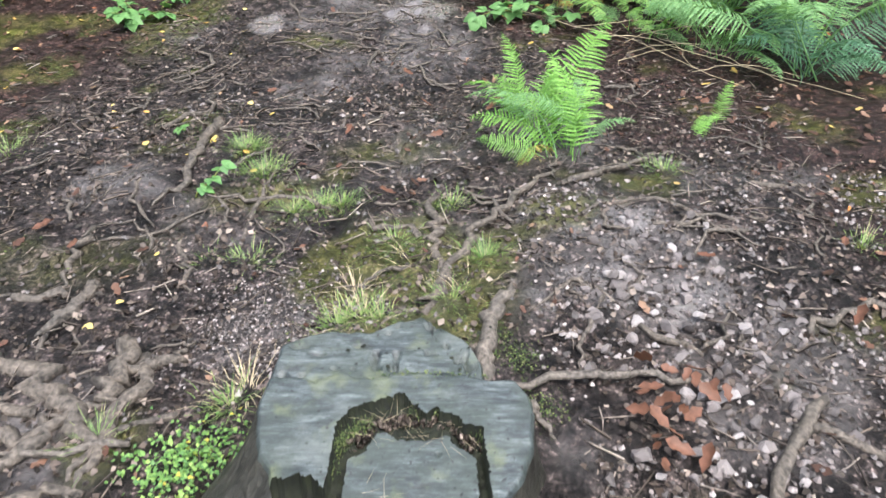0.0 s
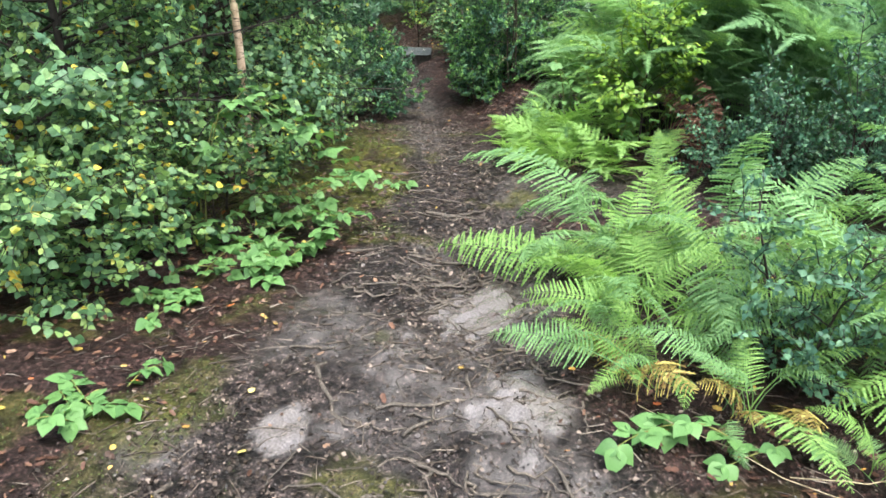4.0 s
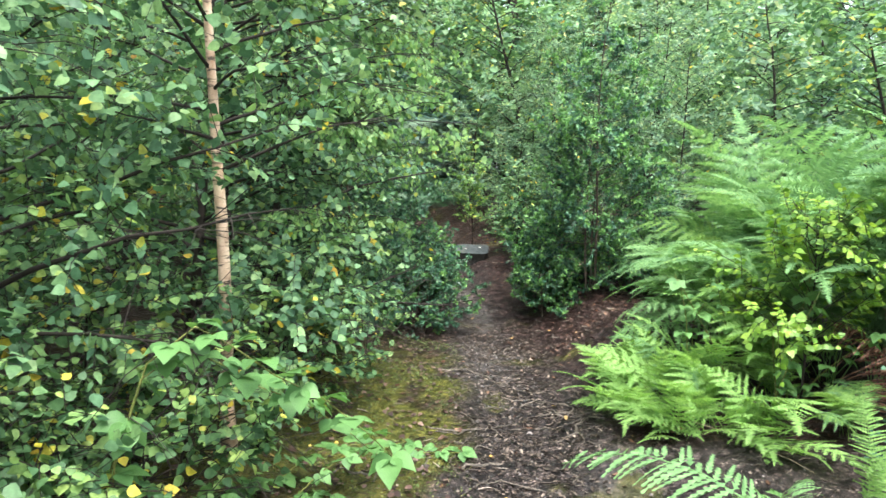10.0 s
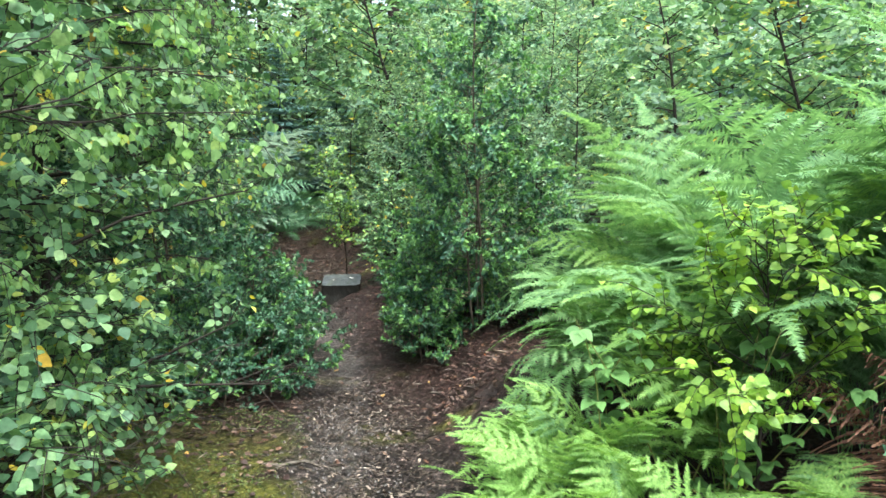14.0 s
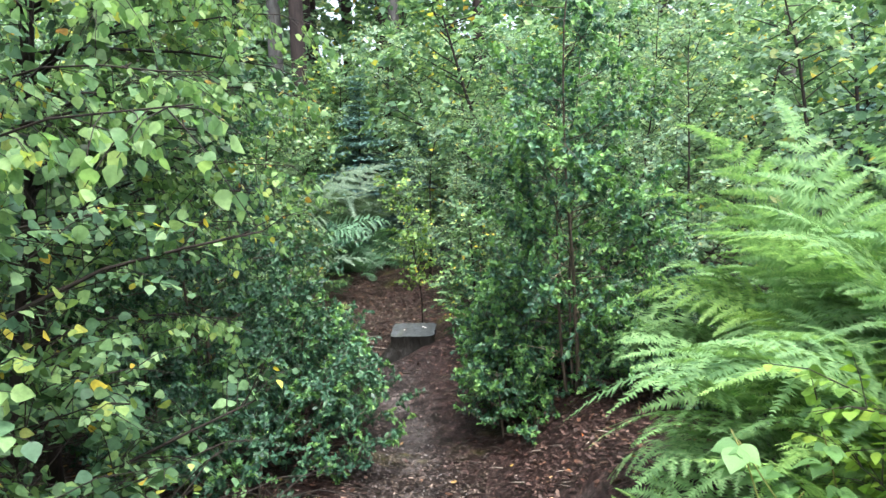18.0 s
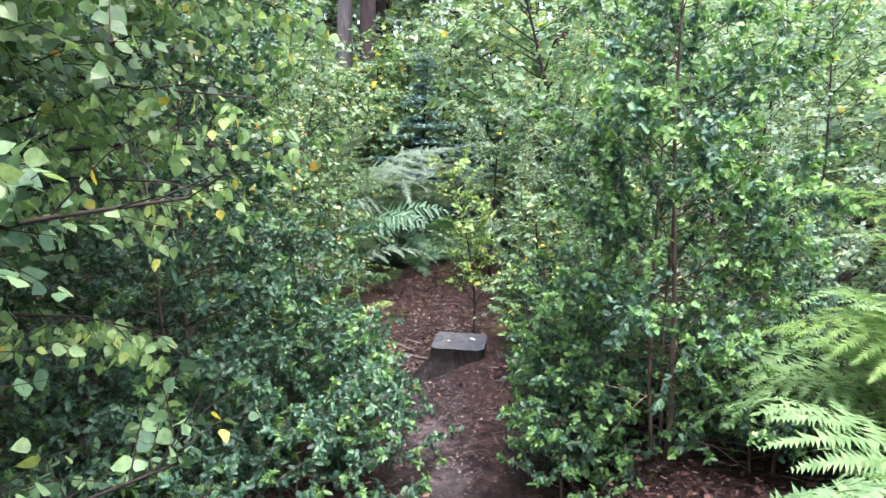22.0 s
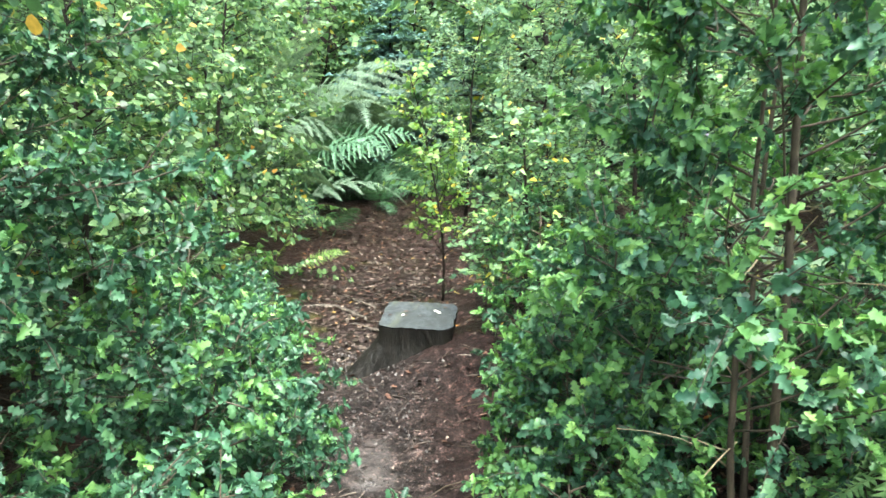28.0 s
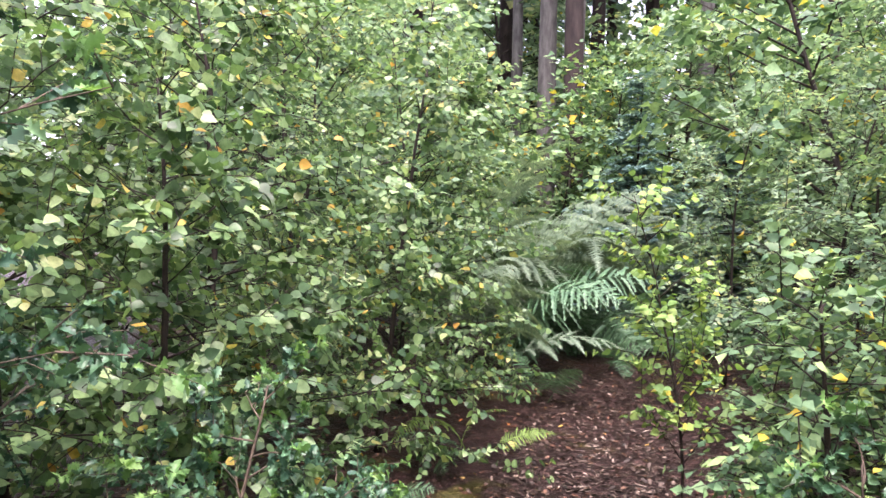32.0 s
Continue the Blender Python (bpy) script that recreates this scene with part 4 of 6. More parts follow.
def first_stump():
    """The old stump: a sawn face in two levels, rotted through in a ragged horseshoe round a lower slab."""
    root = thing("tree_stump", (-.05, .95, .17), "old sawn stump with a rotted hollow in its grey top", "stump")
    n, rings, top = 260, 64, .33
    deg = np.linspace(0, 360, n, endpoint=False)
    ang = np.radians(deg)
    rad = np.interp(deg, [0, 18, 29, 34, 38, 47, 59, 72, 85, 98, 107, 121, 137, 153, 166, 201, 230, 270, 300, 324, 360], [.245, .262, .252, .215, .205, .233, .269, .294, .331, .303, .287, .328, .362, .304, .289, .25, .26, .29, .27, .24, .245])
    rad = rad * (1 + .05 * (fbm(np.cos(ang) * 9 + 30, np.sin(ang) * 9 + 30, 4, 3) - .45))
    f = np.linspace(0, 1, rings + 1)[:, None]
    x, y = rad * np.cos(ang) * f, rad * np.sin(ang) * f
    rag = .075 * (fbm(x * 24 + 9, y * 24 + 9, 4, 8) - .45)
    pit_y = np.interp(x, [-.135, -.12, -.08, -.03, .05, .15, .175], [-.4, .01, .07, .09, .045, .005, -.4]) + rag
    slab_y = np.interp(x, [-.105, -.095, -.03, .09, .14, .15], [-.4, -.055, -.005, -.01, -.06, -.4]) + .7 * rag
    pit, slab = y < pit_y, y < slab_y
    low = (y < -.125 + .1 * (x + .2) + 2 * rag) & (x < -.11)
    step = smooth01((y - .135 - .5 * rag) / .008)
    z = np.full_like(x, top) + .05 * (y - .1) * 0 - .011 * step + .010 * (fbm(x * 7 + 5, y * 7 + 5, 3, 5) - .45) + .004 * (fbm(x * 12 + 5, y * 60 + 5, 3, 6) - .45)
    crack = np.exp(-((y - .135 - .5 * rag) / .005) ** 2) * (noise2(x * 25 + 9, y * 3 + 9, 7) > .5)
    z = z - .012 * crack
    holes = noise2(x * 48 + 9, y * 48 + 9, 15) + .25 * step
    z = z - .02 * smooth01((holes - 1.02) * 14)
    z = z - .016 * smooth01((f - .97) / .03)
    z = np.where(pit, top - .034 + .03 * (fbm(x * 40, y * 40, 3, 4) - .45), z)
    z = np.where(slab, top - .014 + .008 * (fbm(x * 8, y * 8, 4, 14) - .45) - .03 * smooth01((fbm(x * 22 + 3, y * 22 + 3, 3, 15) - .64) * 12), z)
    z = np.where(low & ~slab, top - .075 + .03 * (fbm(x * 30, y * 30, 3, 4) - .45), z)
    v = np.stack([x, y, z], -1).reshape(-1, 3)
    k = np.arange(n)
    tris = np.concatenate([np.concatenate([np.stack([q * n + k, (q + 1) * n + k, (q + 1) * n + (k + 1) % n], 1), np.stack([q * n + k, (q + 1) * n + (k + 1) % n, q * n + (k + 1) % n], 1)]) for q in range(rings)])
    deep, mid = (pit | low).reshape(-1) & ~slab.reshape(-1), slab.reshape(-1)
    in_pit, in_slab = deep[tris].any(1), mid[tris].all(1)
    part("cut_face", Geo().add(v, tris[~in_pit & ~in_slab]), M_CUT, root, "grey-green weathered sawn face")
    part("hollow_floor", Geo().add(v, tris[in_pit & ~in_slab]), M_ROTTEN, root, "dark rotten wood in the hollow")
    part("inner_slab", Geo().add(v, tris[in_slab]), M_CUT, root, "wet blue-grey inner slab")
    rows = []
    for g in np.linspace(0, 1, 15):
        grow = 1 + .10 * (1 - g) ** 2
        for a0, wide, out in ((198, .5, 1.5), (150, .2, .35), (60, .22, .35), (20, .2, .3), (335, .25, .4), (270, .3, .4)):
            d = (ang - radians(a0) + np.pi) % (2 * np.pi) - np.pi
            grow = grow + out * np.exp(-(d / wide) ** 2) * (1 - g) ** (1.05 if a0 == 198 else 1.7)
        rib = 1 + .10 * (fbm(np.cos(ang) * 5 + 9, np.sin(ang) * 5 + g * 1.2 + 9, 4, 12) - .45) * (1 - .6 * g) + .03 * (fbm(np.cos(ang) * 22 + 30, np.sin(ang) * 22 + g * .8 + 30, 3, 16) - .45) * (g < 1)
        rr = rad * grow * rib + .004 * (g < 1)
        rows.append(np.stack([rr * np.cos(ang), rr * np.sin(ang), -.08 + (top + .062) * g + 0 * ang], 1))
    rows[-1] = np.stack([rad * np.cos(ang), rad * np.sin(ang), z[-1] + .001], 1)
    sides = np.concatenate([np.concatenate([np.stack([i * n + k, i * n + (k + 1) % n, (i + 1) * n + (k + 1) % n], 1), np.stack([i * n + k, (i + 1) * n + (k + 1) % n, (i + 1) * n + k], 1)]) for i in range(14)])
    part("bark", Geo().add(np.concatenate(rows), sides), M_STUMP_BARK, root, "dark furrowed stump bark")
    return root


first_stump()

# the stump by the bend; the shade on its steep side is in the bark colour
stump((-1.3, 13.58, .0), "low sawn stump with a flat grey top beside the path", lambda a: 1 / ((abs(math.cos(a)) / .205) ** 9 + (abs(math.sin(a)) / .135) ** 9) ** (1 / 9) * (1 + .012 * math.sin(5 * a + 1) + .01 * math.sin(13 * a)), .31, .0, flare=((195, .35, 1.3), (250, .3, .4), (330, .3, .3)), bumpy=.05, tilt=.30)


rng = np.random.default_rng(19)
q = np.column_stack([-1.3 + rng.uniform(-.17, .17, 9), 13.58 + rng.uniform(-.10, .10, 9), np.zeros(9)])
q[:, 2] = .322 + .30 * (q[:, 1] - 13.58)
for at in q:
    g = strew(Geo(), leaf_shape([0, .3, .7, 1], [.1, .3, .24, .05], .1, .1), np.zeros((1, 3)), rng.normal(0, 1, (1, 3)) * [1, 1, .05], np.array([[0, -.3, 1.0]]), [rng.uniform(.018, .036)])
    ob = new("wood_chip", g.mesh("wood_chip", M_CHIP if rng.random() < .45 else M_SCRAP))
    ob.location = at
    tagged(ob, "pale or dark chip lying on the sawn stump", "wood chip", "chips on the far stump")


def root_line(points, radius, label="gnarled grey tree root lying on the mud", group="exposed roots", wander=.018, mat=None, name="root", bury=.35):
    """A root that follows the ground through plan points, half sunk."""
    p = np.array(points, float)
    u = np.linspace(0, len(p) - 1, max(6, 5 * (len(p) - 1) + 1))
    x = np.interp(u, range(len(p)), p[:, 0]) + rng.normal(0, wander, len(u))
    y = np.interp(u, range(len(p)), p[:, 1]) + rng.normal(0, wander, len(u))
    r = radius * np.interp(u / u[-1], [0, .15, .7, 1], [.75, 1, .75, .2]) * rng.uniform(.85, 1.15, len(u))
    z = relief(x, y) + r * (1 - 2 * bury) + rng.normal(0, .15, len(u)) * r + .003
    z[-1] -= radius * .5
    org = np.array([x[0], y[0], z[0]])
    ob = new(name, tube(Geo(), np.stack([x, y, z], 1) - org, r, 8, wobble=.5).mesh(name, mat or M_ROOT))
    ob.location = org
    return tagged(ob, label, "root", group)


rng = np.random.default_rng(21)
MAIN_ROOTS = [
    ([(-.04, 1.60), (.02, 1.76), (.09, 1.95), (.18, 2.14), (.34, 2.4), (.45, 2.5)], .022),
    ([(-.02, 2.24), (-.01, 2.01), (.02, 1.86), (.03, 1.75)], .022),
    ([(-.05, 2.0), (-.19, 2.08), (-.27, 2.12)], .016),
    ([(.45, 2.35), (.75, 2.55), (.95, 2.7)], .016),
    ([(-1.16, 2.1), (-1.16, 1.92), (-1.18, 1.77)], .02),
    ([(-1.05, 1.8), (-1.07, 1.64), (-1.08, 1.48)], .028),
    ([(-1.1, 1.74), (-1.3, 1.74), (-1.5, 1.7)], .02),
    ([(-.84, 2.05), (-.79, 1.85), (-.72, 1.68)], .012),
    ([(-.95, 3.05), (-.95, 2.82), (-.96, 2.63), (-.94, 2.4), (-1.0, 2.2)], .028),
    ([(-.62, 2.0), (-.63, 2.35), (-.6, 2.6)], .011),
    ([(-.35, 2.2), (-.6, 2.28), (-.9, 2.3)], .012),
    ([(.55, 1.55), (.7, 1.45), (.85, 1.6)], .013),
    ([(.95, 1.3), (.75, 1.05), (.6, .8)], .024),
    ([(.85, 1.2), (1.15, 1.0)], .016),
    ([(1.0, 1.55), (1.25, 1.62), (1.5, 1.5)], .016),
    ([(.5, 2.1), (.75, 2.15), (1.0, 1.9)], .012),
    ([(1.05, 2.25), (1.35, 2.35)], .018),
    ([(-1.2, 2.9), (-1.05, 3.25), (-1.2, 3.6)], .016),
    ([(-1.4, 4.2), (-1.25, 3.95), (-1.42, 3.7)], .014),
    ([(-1.0, 5.05), (-.95, 4.75), (-.72, 4.5)], .014),
    ([(-.72, 4.72), (-.4, 4.82), (-.15, 4.85)], .012),
    ([(-.75, 5.65), (-.55, 5.75), (-.45, 5.9)], .014),
    ([(-1.1, 6.0), (-.9, 5.85), (-.75, 5.9)], .012),
    ([(-.70, 7.55), (-.45, 7.45), (-.22, 7.35)], .022),
    ([(-.9, 7.9), (-.65, 8.02), (-.4, 8.05)], .013),
    ([(-.5, 7.15), (-.4, 6.95), (-.45, 6.75)], .013),
    ([(-.75, 6.6), (-.45, 6.5), (-.2, 6.6)], .014),
    ([(-.3, 6.3), (-.1, 6.15), (.1, 6.3)], .013),
    ([(-.65, 6.25), (-.4, 6.1)], .012),
    ([(-1.25, 9.5), (-1.0, 9.55), (-.85, 9.5)], .015),
    ([(-1.9, 14.6), (-2.2, 14.85), (-2.6, 14.8)], .022),
    ([(-1.95, 15.0), (-2.35, 15.3)], .014),
    ([(-1.7, 14.35), (-2.0, 14.5)], .016),
]
for pts, rad in MAIN_ROOTS:
    root_line(pts, rad * .8, wander=.016)
for k in range(330):
    if k < 120:
        x, y = rng.uniform(-1.7, 1.3), rng.uniform(1.3, 4.2)
    else:
        y = rng.uniform(4, 7.6) if k < 290 else rng.uniform(7.6, 9.6)
        x = centre(y) + rng.normal(0, .42)
    a, l = rng.uniform(0, 6.28), rng.uniform(.12, .42)
    if abs(x + .05) < .45 and y < 1.55:
        continue
    root_line([(x, y), (x + l * .5 * math.cos(a) + rng.normal(0, .03), y + l * .5 * math.sin(a) + rng.normal(0, .03)), (x + l * math.cos(a + .5), y + l * math.sin(a + .5))], rng.uniform(.003, .0085), "thin dark root across the muddy path", wander=.007)

# pale dead wood round the stump
PALE = "thick pale dead root half sunk in the mud"
root_line([(.12, 1.32), (.13, 1.44), (.15, 1.58), (.2, 1.68), (.23, 1.78)], .026, PALE, wander=.008, mat=M_PALE_ROOT)
root_line([(.20, 1.33), (.42, 1.37), (.64, 1.36), (.72, 1.30)], .012, "long pale bare root lying on the soil", wander=.012, mat=M_PALE_ROOT, bury=.1)
root_line([(.23, 1.26), (.25, 1.21), (.28, 1.15)], .010, "short pale stick leaning at the stump", wander=.004, mat=M_PALE_ROOT, bury=.0)
for pts, rad in (([(-1.2, 1.46), (-.98, 1.36), (-.84, 1.24), (-.76, 1.04)], .030), ([(-1.15, 1.12), (-.96, 1.17), (-.8, 1.32)], .026), ([(-.76, 1.42), (-.78, 1.25), (-.74, 1.0)], .026), ([(-1.05, 1.0), (-.95, 1.1), (-.9, 1.26)], .024), ([(-1.2, 1.3), (-1.05, 1.27), (-.95, 1.3)], .022), ([(-1.0, .95), (-.86, 1.02), (-.7, .98)], .02)):
    root_line(pts, rad, "weathered grey root burl breaking out of the mud", wander=.02, bury=.5)
root_line([(-.84, 1.52), (-.81, 1.37), (-.8, 1.24)], .032, "thick dark root end with rotten knots", wander=.02)
root_line([(-.80, 1.42), (-.72, 1.44), (-.66, 1.5)], .018, "thick dark root end with rotten knots", wander=.012)
root_line([(-.61, 1.24), (-.71, 1.21), (-.78, 1.18)], .012, "short pale stick leaning at the stump", wander=.006, bury=.1)
root_line([(-.70, 1.15), (-.93, 1.12), (-1.05, 1.14)], .010, "short pale stick leaning at the stump", wander=.006, mat=M_PALE_ROOT, bury=.1)


def stone_mesh(seed, flat=.6):
    """A broken, sharp-edged stone: the hull of a few points."""
    r = np.random.default_rng(seed)
    bm = bmesh.new()
    p = unit(r.normal(0, 1, (15, 3)) + np.sign(r.normal(0, 1, (15, 3))) * .35) * r.uniform(.8, 1.1, (15, 1)) * [1, r.uniform(.6, .9), flat]
    for q in p:
        bm.verts.new(q)
    hull = bmesh.ops.convex_hull(bm, input=bm.verts)
    bmesh.ops.delete(bm, geom=[v for v in hull["geom_interior"] if isinstance(v, bmesh.types.BMVert)], context="VERTS")
    me = bpy.data.meshes.new("stone")
    bm.to_mesh(me)
    bm.free()
    me.materials.append(M_STONE)
    return me


STONES = [stone_mesh(k, .55 + .09 * (k % 4)) for k in range(12)]
rng = np.random.default_rng(5)
placed = 0
while placed < 290:
    if placed < 200:
        x, y = rng.normal(.72, .24), rng.normal(1.45, .36)
        if x < .36 or y > 2.05 or noise2(np.array([x * 4]), np.array([y * 4]), 3)[0] < .36:
            continue
    else:
        y = rng.uniform(1.6, 8.5)
        x = centre(y) + rng.normal(0, .5)
    s = rng.uniform(.012, .024) if placed < 225 else rng.uniform(.007, .016)
    if placed < 70:
        s = rng.uniform(.020, .034)
    ob = new("stone", STONES[placed % 12])
    ob.matrix_basis = pose(x, y, ground_z(x, y) + s * .22, rng.uniform(-15, 15), rng.uniform(-15, 15), rng.uniform(0, 360)) @ Matrix.Diagonal((s, s, s, 1))
    tagged(ob, "small pinkish-grey angular stone on bare soil", "stone", "loose stones on the ground")
    placed += 1

ICO = (np.array([(.1, 0, .6), (.9, 0, -.1), (.2, .8, 0), (-.8, .45, -.1), (-.7, -.6, 0), (.35, -.85, -.2)], float), np.array([(0, 1, 2), (0, 2, 3), (0, 3, 4), (0, 4, 5), (0, 5, 1), (1, 5, 2), (2, 5, 4), (2, 4, 3)]))


def strewn(name, label, category, shape, mat, xy, size, lift=.004, tilt=.35, smooth=True):
    """Uncountable small things on the ground, in one mesh."""
    n = len(xy)
    z = relief(xy[:, 0], xy[:, 1]) + lift
    z = z + np.exp(-((xy[:, 1] - 6) / 14) ** 2) * np.exp(-(xy[:, 0] / 4) ** 2) * (0.05 * (fbm(xy[:, 0] * 4.5, xy[:, 1] * 4.5, 3, 9) - 0.45) + 0.042 * (fbm(xy[:, 0] * 14, xy[:, 1] * 14, 2, 11) - 0.37) + 0.022 * (noise2(xy[:, 0] * 33, xy[:, 1] * 33, 21) - 0.5))
    a = rng.uniform(0, 6.28, n)
    ax = np.stack([np.cos(a), np.sin(a), rng.normal(0, tilt * .6, n)], 1)
    nm = unit(np.stack([rng.normal(0, tilt, n), rng.normal(0, tilt, n), np.ones(n)], 1))
    ob = new(name, strew(Geo(), shape, np.stack([xy[:, 0], xy[:, 1], z], 1), ax, nm, size, rng.uniform(.4, 2.2, n)).mesh(name, mat, smooth))
    return tagged(ob, label, category, kind="stuff")


def spots(n, lo, hi, test):
    out = np.zeros((0, 2))
    while len(out) < n:
        p = rng.uniform(lo, hi, (n * 2, 2))
        out = np.concatenate([out, p[rng.random(len(p)) < test(p[:, 0], p[:, 1])]])
    return out[:n]


def off_stump(x, y):
    return ((abs(x + .06) > .40) | (abs(y - .95) > .42)) * ((abs(x + 1.31) > .26) | (abs(y - 13.58) > .22)) * 1.0


rng = np.random.default_rng(11)
g1 = spots(6500, (-1.8, .6), (1.6, 9), lambda x, y: (.12 + beaten(x, y) * smooth01((noise2(x * 3, y * 3, 8) - .35) * 4)) * (1 - .85 * bare_clay(x, y)) * off_stump(x, y))
strewn("gravel", "small grey and pink gravel scattered over the mud", "gravel", ICO, M_GRAVEL, g1, rng.uniform(.002, .05, len(g1)) ** 2 * 3.2 + .002, .002, .4, False)
g3 = spots(2400, (-2.2, 8.8), (-.2, 14), lambda x, y: smooth01((.45 - abs(x - centre(y) + .15)) * 3) * smooth01((noise2(x * 3, y * 3, 18) - .3) * 4))
strewn("gravel", "wet grey gravel and crumbs on the narrow path", "gravel", ICO, M_GRAVEL, g3, rng.uniform(.003, .012, len(g3)), .003, .4, False)
g5 = spots(420, (-1.7, .75), (1.5, 3.6), lambda x, y: (.15 + .85 * smooth01((noise2(x * 2.2, y * 2.2, 29) - .4) * 5)) * (1 - .8 * bare_clay(x, y)) * off_stump(x, y))
strewn("gravel", "flat pinkish-grey stones bedded in the mud", "gravel", (ICO[0] * [1, .75, .4], ICO[1]), M_PEBBLE, g5, rng.uniform(.009, .021, len(g5)), .002, .15, False)
g2 = spots(1800, (.25, .7), (1.6, 2.4), lambda x, y: smooth01((noise2(x * 4, y * 4, 3) - .3) * 3) * off_stump(x, y))
strewn("gravel", "pinkish gravel in loose patches beside the stump", "gravel", ICO, M_PEBBLE, g2, rng.uniform(.004, .012, len(g2)), .004, .4, False)
g4 = rng.normal((-.5, 1.6), (.13, .14), (1700, 2))
g4 = g4[off_stump(g4[:, 0], g4[:, 1]) > 0]
strewn("gravel", "pale pinkish grit trodden into the mud", "gravel", ICO, M_PEBBLE, g4, rng.uniform(.002, .0065, len(g4)), .003, .4, False)
l1 = spots(12000, (-4, .6), (2.5, 19), lambda x, y: (.10 + .9 * (1 - beaten(x, y)) * (1 - .7 * smooth01((x + 2.4) / .4) * smooth01((y - 7) / .8) * smooth01((10.5 - y) / .8) * (x < -.7)) + .9 * smooth01((y - 12.8) / 1.5)) * off_stump(x, y))
strewn("leaf_litter", "brown fallen leaves and scraps littering the ground", "leaf litter", OAK_LEAF, M_LITTER, l1, rng.uniform(.02, .055, len(l1)), .006, .3)
l1b = spots(16000, (-1.9, .6), (1.4, 18.5), lambda x, y: (.2 + beaten(x, y)) * (1 - .9 * bare_clay(x, y)) * off_stump(x, y))
strewn("leaf_litter", "small dark scraps of rotten leaves on the path", "leaf litter", SMALL_LEAF, M_SCRAP, l1b, rng.uniform(.008, .024, len(l1b)), .004, .5)
l1c = spots(9000, (-1.9, .6), (1.7, 4.8), lambda x, y: (.25 + .75 * smooth01((noise2(x * 3, y * 3, 61) - .35) * 4)) * off_stump(x, y))
strewn("leaf_litter", "pale flakes of bark and dry leaf on the mud", "leaf litter", PLAIN_LEAF, M_SCRAP, l1c, rng.uniform(.008, .03, len(l1c)), .006, .5)
l1d = spots(5200, (-1.5, 5), (.5, 11.5), lambda x, y: smooth01((.5 - abs(x - centre(y))) * 3) * (1 - bare_clay(x, y)))
strewn("leaf_litter", "wet flat scraps of leaf and bark trodden into the path", "leaf litter", OAK_LEAF, M_SCRAP, l1d, rng.uniform(.012, .04, len(l1d)), .004, .3)
l2 = spots(130, (-3.2, 1.2), (.2, 10.5), lambda x, y: .06 + .9 * smooth01((centre(y) - .5 - x) / .6))
strewn("fallen_yellow_leaves", "yellow birch leaves fallen on the dark ground", "fallen leaves", BIRCH_LEAF, M_YELLOW, l2, rng.uniform(.022, .04, len(l2)), .010, .3)
TWIG_V = np.array([(0, .03, 0), (0, -.015, .03), (0, -.015, -.03), (.5, .06, .03), (.5, .03, .05), (.5, .03, .0), (1, -.02, 0)], float)
TWIG = (TWIG_V, np.array([(0, 3, 1), (1, 3, 4), (1, 4, 2), (2, 4, 5), (2, 5, 0), (0, 5, 3), (3, 6, 4), (4, 6, 5), (5, 6, 3)]))
t1 = spots(9000, (-2.4, .6), (1.6, 18.5), lambda x, y: (.3 + .7 * smooth01((noise2(x * 2, y * 2, 41) - .4) * 4)) * off_stump(x, y))
strewn("twig_litter", "short dark twigs and rootlets pressed into the mud", "twigs", TWIG, M_TWIGLET, t1, rng.uniform(.02, .11, len(t1)), .004, .12)

m1 = spots(14000, (-2.6, 7.0), (-.8, 10.8), lambda x, y: smooth01((centre(y) - .3 - x) / .3) * (.15 + .85 * smooth01((noise2(x * 3.1, y * 3.1, 55) - .3) * 3)))
strewn("moss_carpet", "yellow-green moss carpet beside the path", "moss", SMALL_LEAF, M_MOSS, m1, rng.uniform(.007, .017, len(m1)), .006, .9)
m2 = spots(6000, (-2.2, 1.3), (.4, 6.5), lambda x, y: smooth01((fbm(x * 2.6, y * 2.6, 4, 31) - .47) * 7) * smooth01((centre(y) - .75 - x) / .4) * smooth01((y - 1.8) / .6) + np.exp(-((x + .12) / .22) ** 2 - ((y - 1.78) / .3) ** 2))
strewn("moss_carpet", "thin green moss growing on trodden mud", "moss", SMALL_LEAF, M_MOSS, m2, rng.uniform(.005, .010, len(m2)), .004, .9)

M_STICK = leaf_material("pale_dry_sticks", [(0, (.045, .036, .03)), (.6, (.11, .088, .072)), (.9, (.20, .165, .14)), (1, (.30, .26, .22))], .65, .15, .0, False)
t2 = spots(1500, (-1.9, .7), (1.6, 5.5), lambda x, y: (.2 + .8 * smooth01((noise2(x * 2.5, y * 2.5, 47) - .4) * 4)) * off_stump(x, y))
strewn("twig_litter", "pale thin sticks and rootlets lying on the mud", "twigs", (TWIG_V * [1, .6, .6], TWIG[1]), M_STICK, t2, rng.uniform(.04, .15, len(t2)), .008, .12)
RUST = leaf_material("rust_brown_dry_leaves", [(0, (.045, .02, .013)), (.6, (.10, .046, .029)), (1, (.20, .12, .08))], .55, .2, .1, False)
